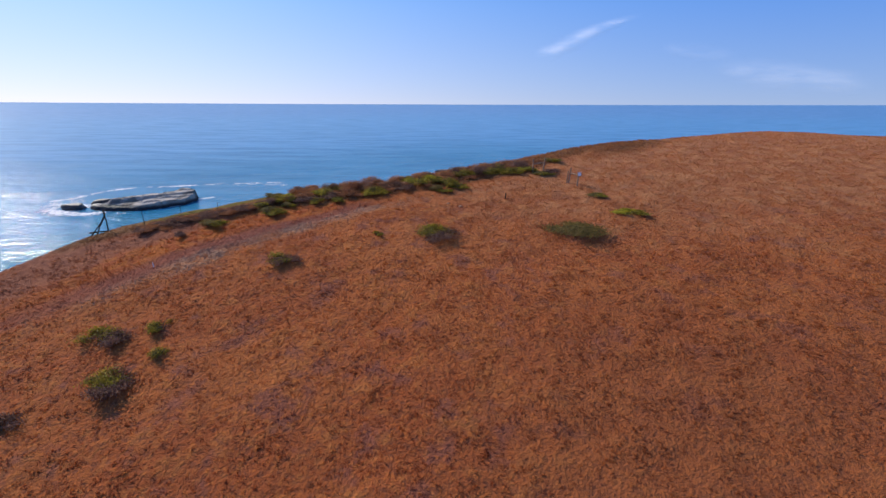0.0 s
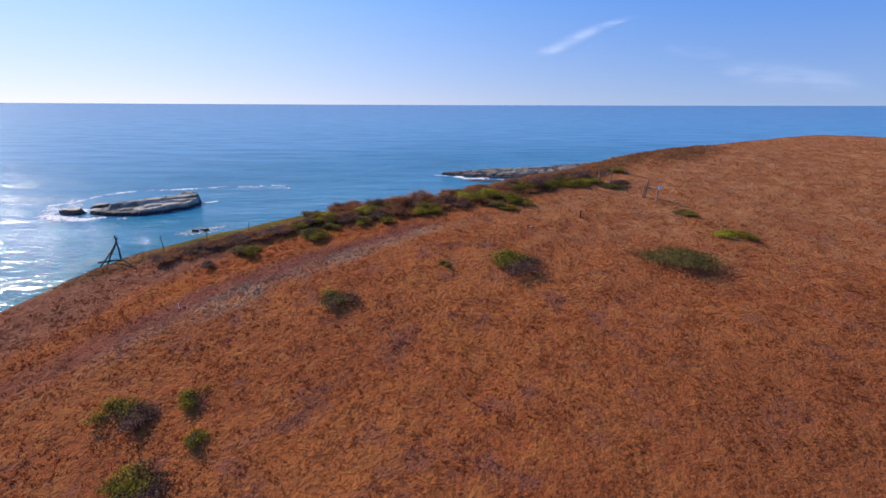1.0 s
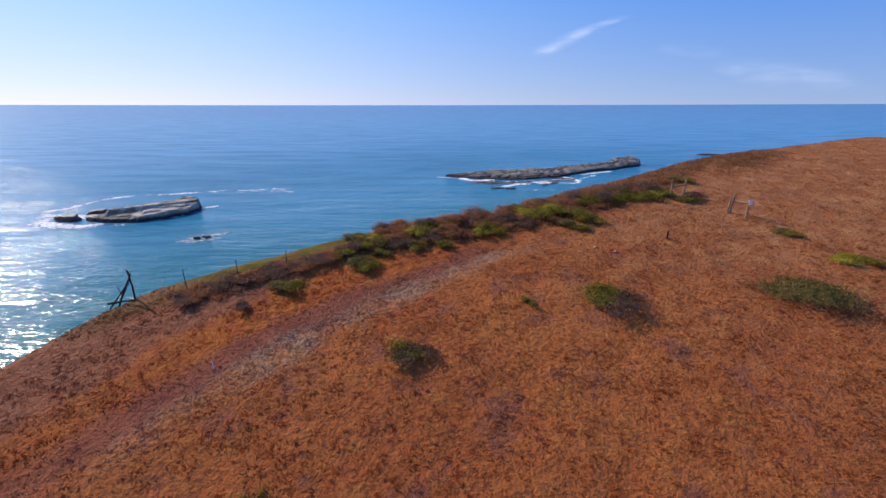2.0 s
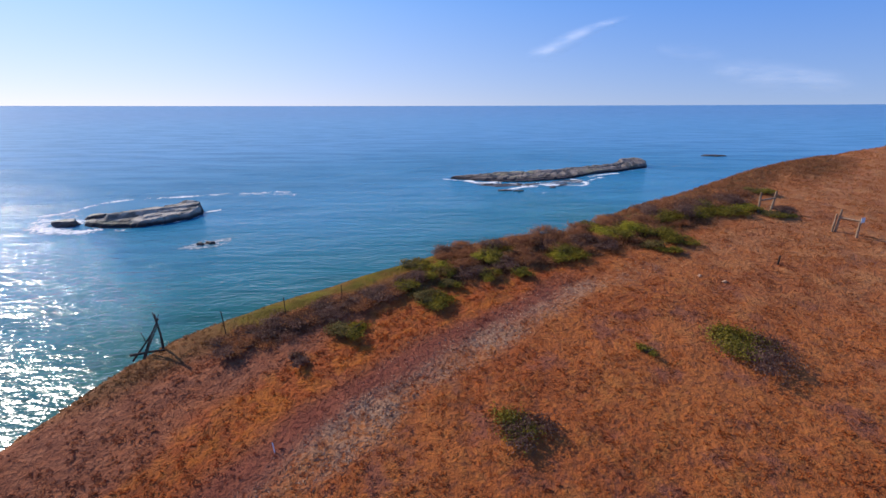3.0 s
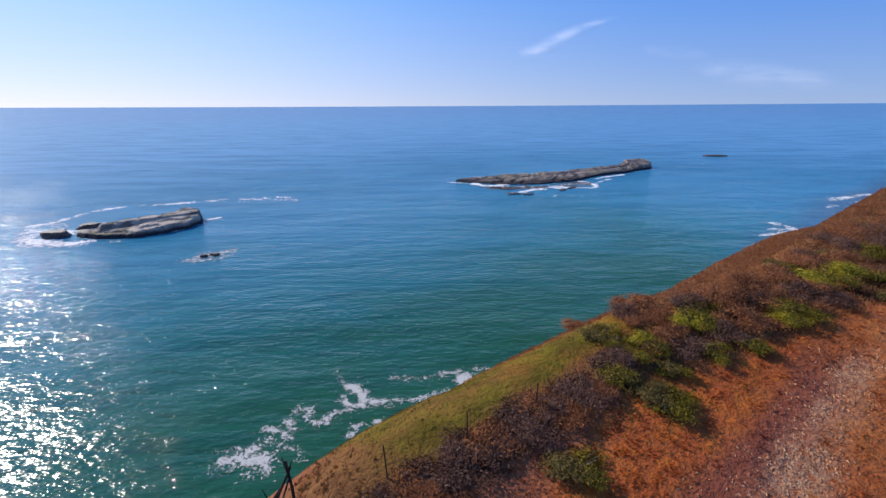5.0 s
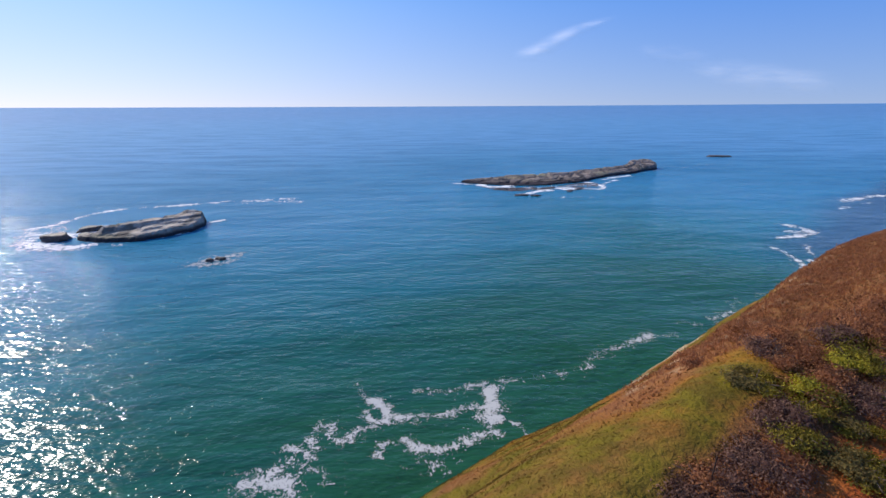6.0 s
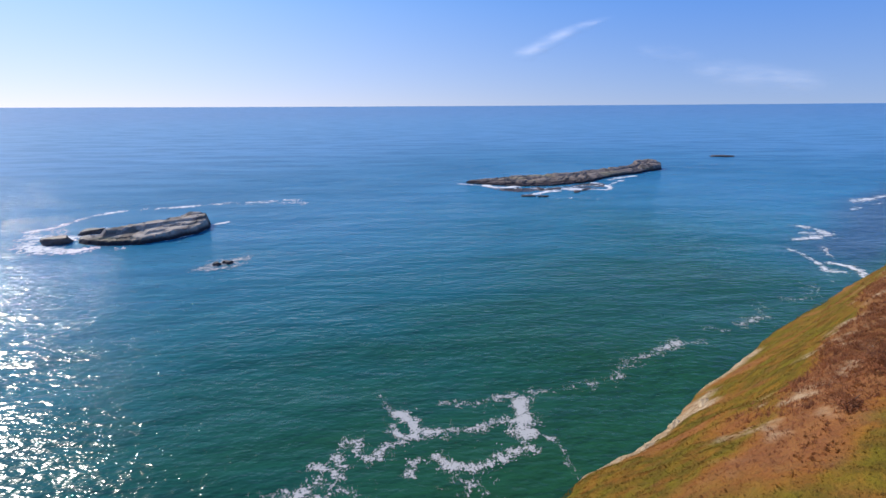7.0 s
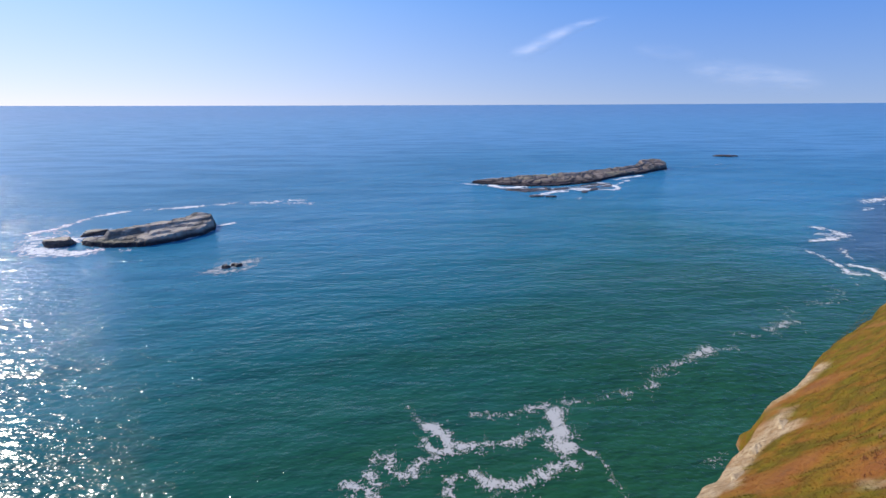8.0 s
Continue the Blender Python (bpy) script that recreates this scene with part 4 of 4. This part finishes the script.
foam("sea_foam", [([(-14, 248), (-9, 245.5), (-4, 242.5)], 1.1, 1.05), ([(-1, 241.5), (3, 237), (9, 235.5), (13, 238)], 1.9, 1.4), ([(3, 230), (8, 231.5), (15, 234)], 0.9, 0.9),
                  ([(14, 216.5), (18, 219), (25, 224.5), (31, 226)], 1.3, 1.25), ([(20, 231), (34, 233), (46, 238), (55, 244)], 3.0, 0.98), ([(24, 226), (36, 230), (50, 230)], 2.2, 1.0), ([(36, 227), (45, 229), (54, 227)], 1.1, 1.15),
                  ([(54, 227), (56.5, 233), (57, 241), (54, 248)], 1.3, 1.4), ([(57, 238), (64, 247), (71, 254)], 1.2, 1.05), ([(66, 256), (76, 264), (84, 268)], 1.6, 1.2), ([(92, 277), (112, 291)], 1.0, 0.7),
                  ([(0, 262), (9, 266), (18, 268)], 2.4, 0.85), ([(44, 273), (60, 282), (78, 293)], 1.8, 0.9), ([(84, 300), (96, 308)], 1.4, 0.8), ([(22, 207), (34, 209), (48, 208)], 2.0, 0.78), ([(124, 296), (150, 312), (172, 318)], 1.6, 0.66)],
     "white surf along the long rock island", 0.7, material="surf")


# ---- posts, sign and driftwood ----
def stick(name, a, b, r0, r1, material, parent, label="", sides=8, bow=0.0):
    a, b = Vector(a), Vector(b)
    mid = (a + b) / 2 + Vector((bow, bow * 0.6, bow * 0.4))
    bm = bmesh.new()
    limb(bm, [a, a.lerp(mid, 0.55), mid, mid.lerp(b, 0.5), b], [r0, r0 * 0.97 + r1 * 0.03, (r0 + r1) / 2, (r0 + 3 * r1) / 4, r1], sides)
    for v in bm.verts:
        v.co += 0.12 * r0 * noise.noise_vector(v.co * 6)
    return part(name, bm, material, parent, label)


def steel_post(x, y, h, lean):
    ob = thing("fence_post", x, y, height_at(x, y), "thin rusty steel fence post on the cliff crest", "fence post", "old fence posts")
    bm = bmesh.new()
    # a tee section: web and flange
    for cx_, cy_, wx, wy in ((0, 0, 0.018, 0.005), (0, 0.012, 0.005, 0.02)):
        made = bmesh.ops.create_cube(bm, size=1)["verts"]
        for v in made:
            v.co = Vector((v.co.x * 2 * wx + cx_, v.co.y * 2 * wy + cy_, (v.co.z + 0.5) * (h + 0.3) - 0.3))
    for v in bm.verts:
        v.co.x += lean * v.co.z
    part("post", bm, MATS["steel"], ob)
    return ob


steel_post(-22.40, 31.08, 1.05, -0.06)
steel_post(-20.20, 32.10, 0.95, -0.02)
steel_post(-18.00, 33.25, 0.85, 0.03)

x0, y0 = 8.45, 44.1
gate = thing("wooden_fence", x0, y0, height_at(x0, y0), "weathered wooden frame of two posts and a rail", "fence")
stick("post", (-0.52, -0.12, -0.3), (-0.55, -0.10, 1.32), 0.075, 0.065, MATS["post_wood"], gate)
stick("post", (0.45, 0.12, -0.3), (0.66, 0.16, 1.38), 0.075, 0.062, MATS["post_wood"], gate)
stick("rail", (-0.56, -0.14, 0.80), (0.62, 0.10, 0.92), 0.065, 0.06, MATS["post_wood"], gate)

x0, y0 = 10.95, 40.45
sign_fence = thing("sign_fence", x0, y0, height_at(x0, y0), "wooden fence remnant with a small white sign", "fence")
stick("post", (-0.30, 0.42, -0.3), (-0.12, 0.50, 1.42), 0.07, 0.06, MATS["post_wood"], sign_fence)
stick("post", (-0.46, 0.45, -0.3), (-0.34, 0.52, 1.15), 0.06, 0.05, MATS["post_wood"], sign_fence, "shorter leaning post")
stick("post", (0.24, -0.52, -0.3), (0.38, -0.34, 1.05), 0.07, 0.06, MATS["post_wood"], sign_fence)
stick("rail", (-0.18, 0.45, 0.92), (0.36, -0.36, 0.90), 0.065, 0.06, MATS["post_wood"], sign_fence)
bm = bmesh.new()
bmesh.ops.create_cube(bm, size=1)
for v in bm.verts:
    v.co = Vector((v.co.x * 0.34, v.co.y * 0.02, v.co.z * 0.30))
bmesh.ops.bevel(bm, geom=bm.edges[:], offset=0.006, segments=1, affect="EDGES")
plate = part("sign", bm, MATS["sign"], sign_fence, "plain white square sign plate")
plate.matrix_local = pose(0.42, -0.45, 0.98, -8, 0, 20)

x0, y0 = 4.5, 36.9
stake = thing("stake", x0, y0, height_at(x0, y0), "short weathered wooden stake in dry grass", "stake")
stick("post", (0, 0, -0.2), (0.03, 0.0, 0.5), 0.05, 0.045, MATS["driftwood"], stake)

x0, y0 = -18.6, 25.8
twig = thing("stick", x0, y0, height_at(x0, y0), "short bleached stick poking out of the trail", "stick")
stick("stem", (0, 0, -0.05), (-0.10, 0.12, 0.26), 0.022, 0.014, MATS["sign"], twig)

x0, y0 = -24.75, 30.35
pile = thing("driftwood_tripod", x0, y0, height_at(x0, y0), "dark driftwood poles propped together on the cliff crest", "driftwood")
stick("pole", (0.12, 0.0, -0.25), (0.0, 0.08, 1.55), 0.047, 0.031, MATS["driftwood"], pile, bow=0.03)
stick("pole", (-0.55, -0.30, -0.25), (0.10, 0.10, 1.35), 0.043, 0.027, MATS["driftwood"], pile, bow=-0.04)
stick("pole", (-0.95, -0.35, -0.3), (0.02, 0.06, 1.12), 0.039, 0.023, MATS["driftwood"], pile, bow=0.05)
stick("pole", (-0.30, -0.75, -0.25), (0.05, 0.02, 1.05), 0.035, 0.023, MATS["driftwood"], pile, bow=-0.03)
stick("branch", (0.0, 0.08, 1.18), (-0.10, 0.12, 1.62), 0.023, 0.012, MATS["driftwood"], pile)
stick("branch", (0.02, 0.05, 1.20), (0.16, 0.10, 1.55), 0.023, 0.009, MATS["driftwood"], pile)
stick("branch", (-0.40, -0.15, 0.42), (-0.62, -0.02, 0.80), 0.020, 0.009, MATS["driftwood"], pile)
stick("log", (-0.95, -0.42, 0.0), (0.30, -0.15, 0.10), 0.055, 0.039, MATS["driftwood"], pile, bow=0.04)


# ---- cirrus ----
def cirrus(points, widths, power, label):
    """A thin cloud strip through the points, soft towards its borders."""
    pts = np.array(points, float)
    t = np.linspace(0, 1, 61)
    mid = np.stack([np.interp(t, np.linspace(0, 1, len(pts)), pts[:, i]) for i in range(3)], -1)
    w = np.interp(t, np.linspace(0, 1, len(widths)), widths)
    c = np.linspace(-1, 1, 25)
    d = np.gradient(mid, axis=0)
    d /= np.linalg.norm(d, axis=1, keepdims=True)
    side = np.stack([-d[:, 2], np.zeros(61), d[:, 0]], -1)
    V = mid[:, None] + side[:, None] * (c[None, :, None] * w[:, None, None])
    V[..., 1] += 60 * np.cos(c * 1.5)[None]
    thick = power * (1 - smooth(np.abs(c), 0.0, 1.0))[None] * (smooth(t, 0, 0.22) * (1 - smooth(t, 0.75, 1)))[:, None]
    ob = mesh_object("cloud", V.reshape(-1, 3), grid_faces(61, 25), MATS["cirrus"], {"thick": thick})
    ob.visible_shadow = False
    return tagged(ob, label, "cloud", kind="structure")


cirrus([(700, 4250, 470), (900, 4250, 500), (1130, 4250, 610), (1330, 4250, 700), (1640, 4250, 790)], [60, 95, 95, 60, 30], 0.29, "thin white wisp of cirrus cloud")
cirrus([(1750, 4100, 500), (2100, 4100, 470), (2450, 4100, 440)], [70, 90, 60], 0.10, "faint smudge of thin cloud")
cirrus([(2000, 3700, 330), (2400, 3700, 270), (2800, 3700, 240), (3300, 3700, 190)], [80, 140, 140, 90], 0.19, "faint pink-white haze cloud low over the sea")
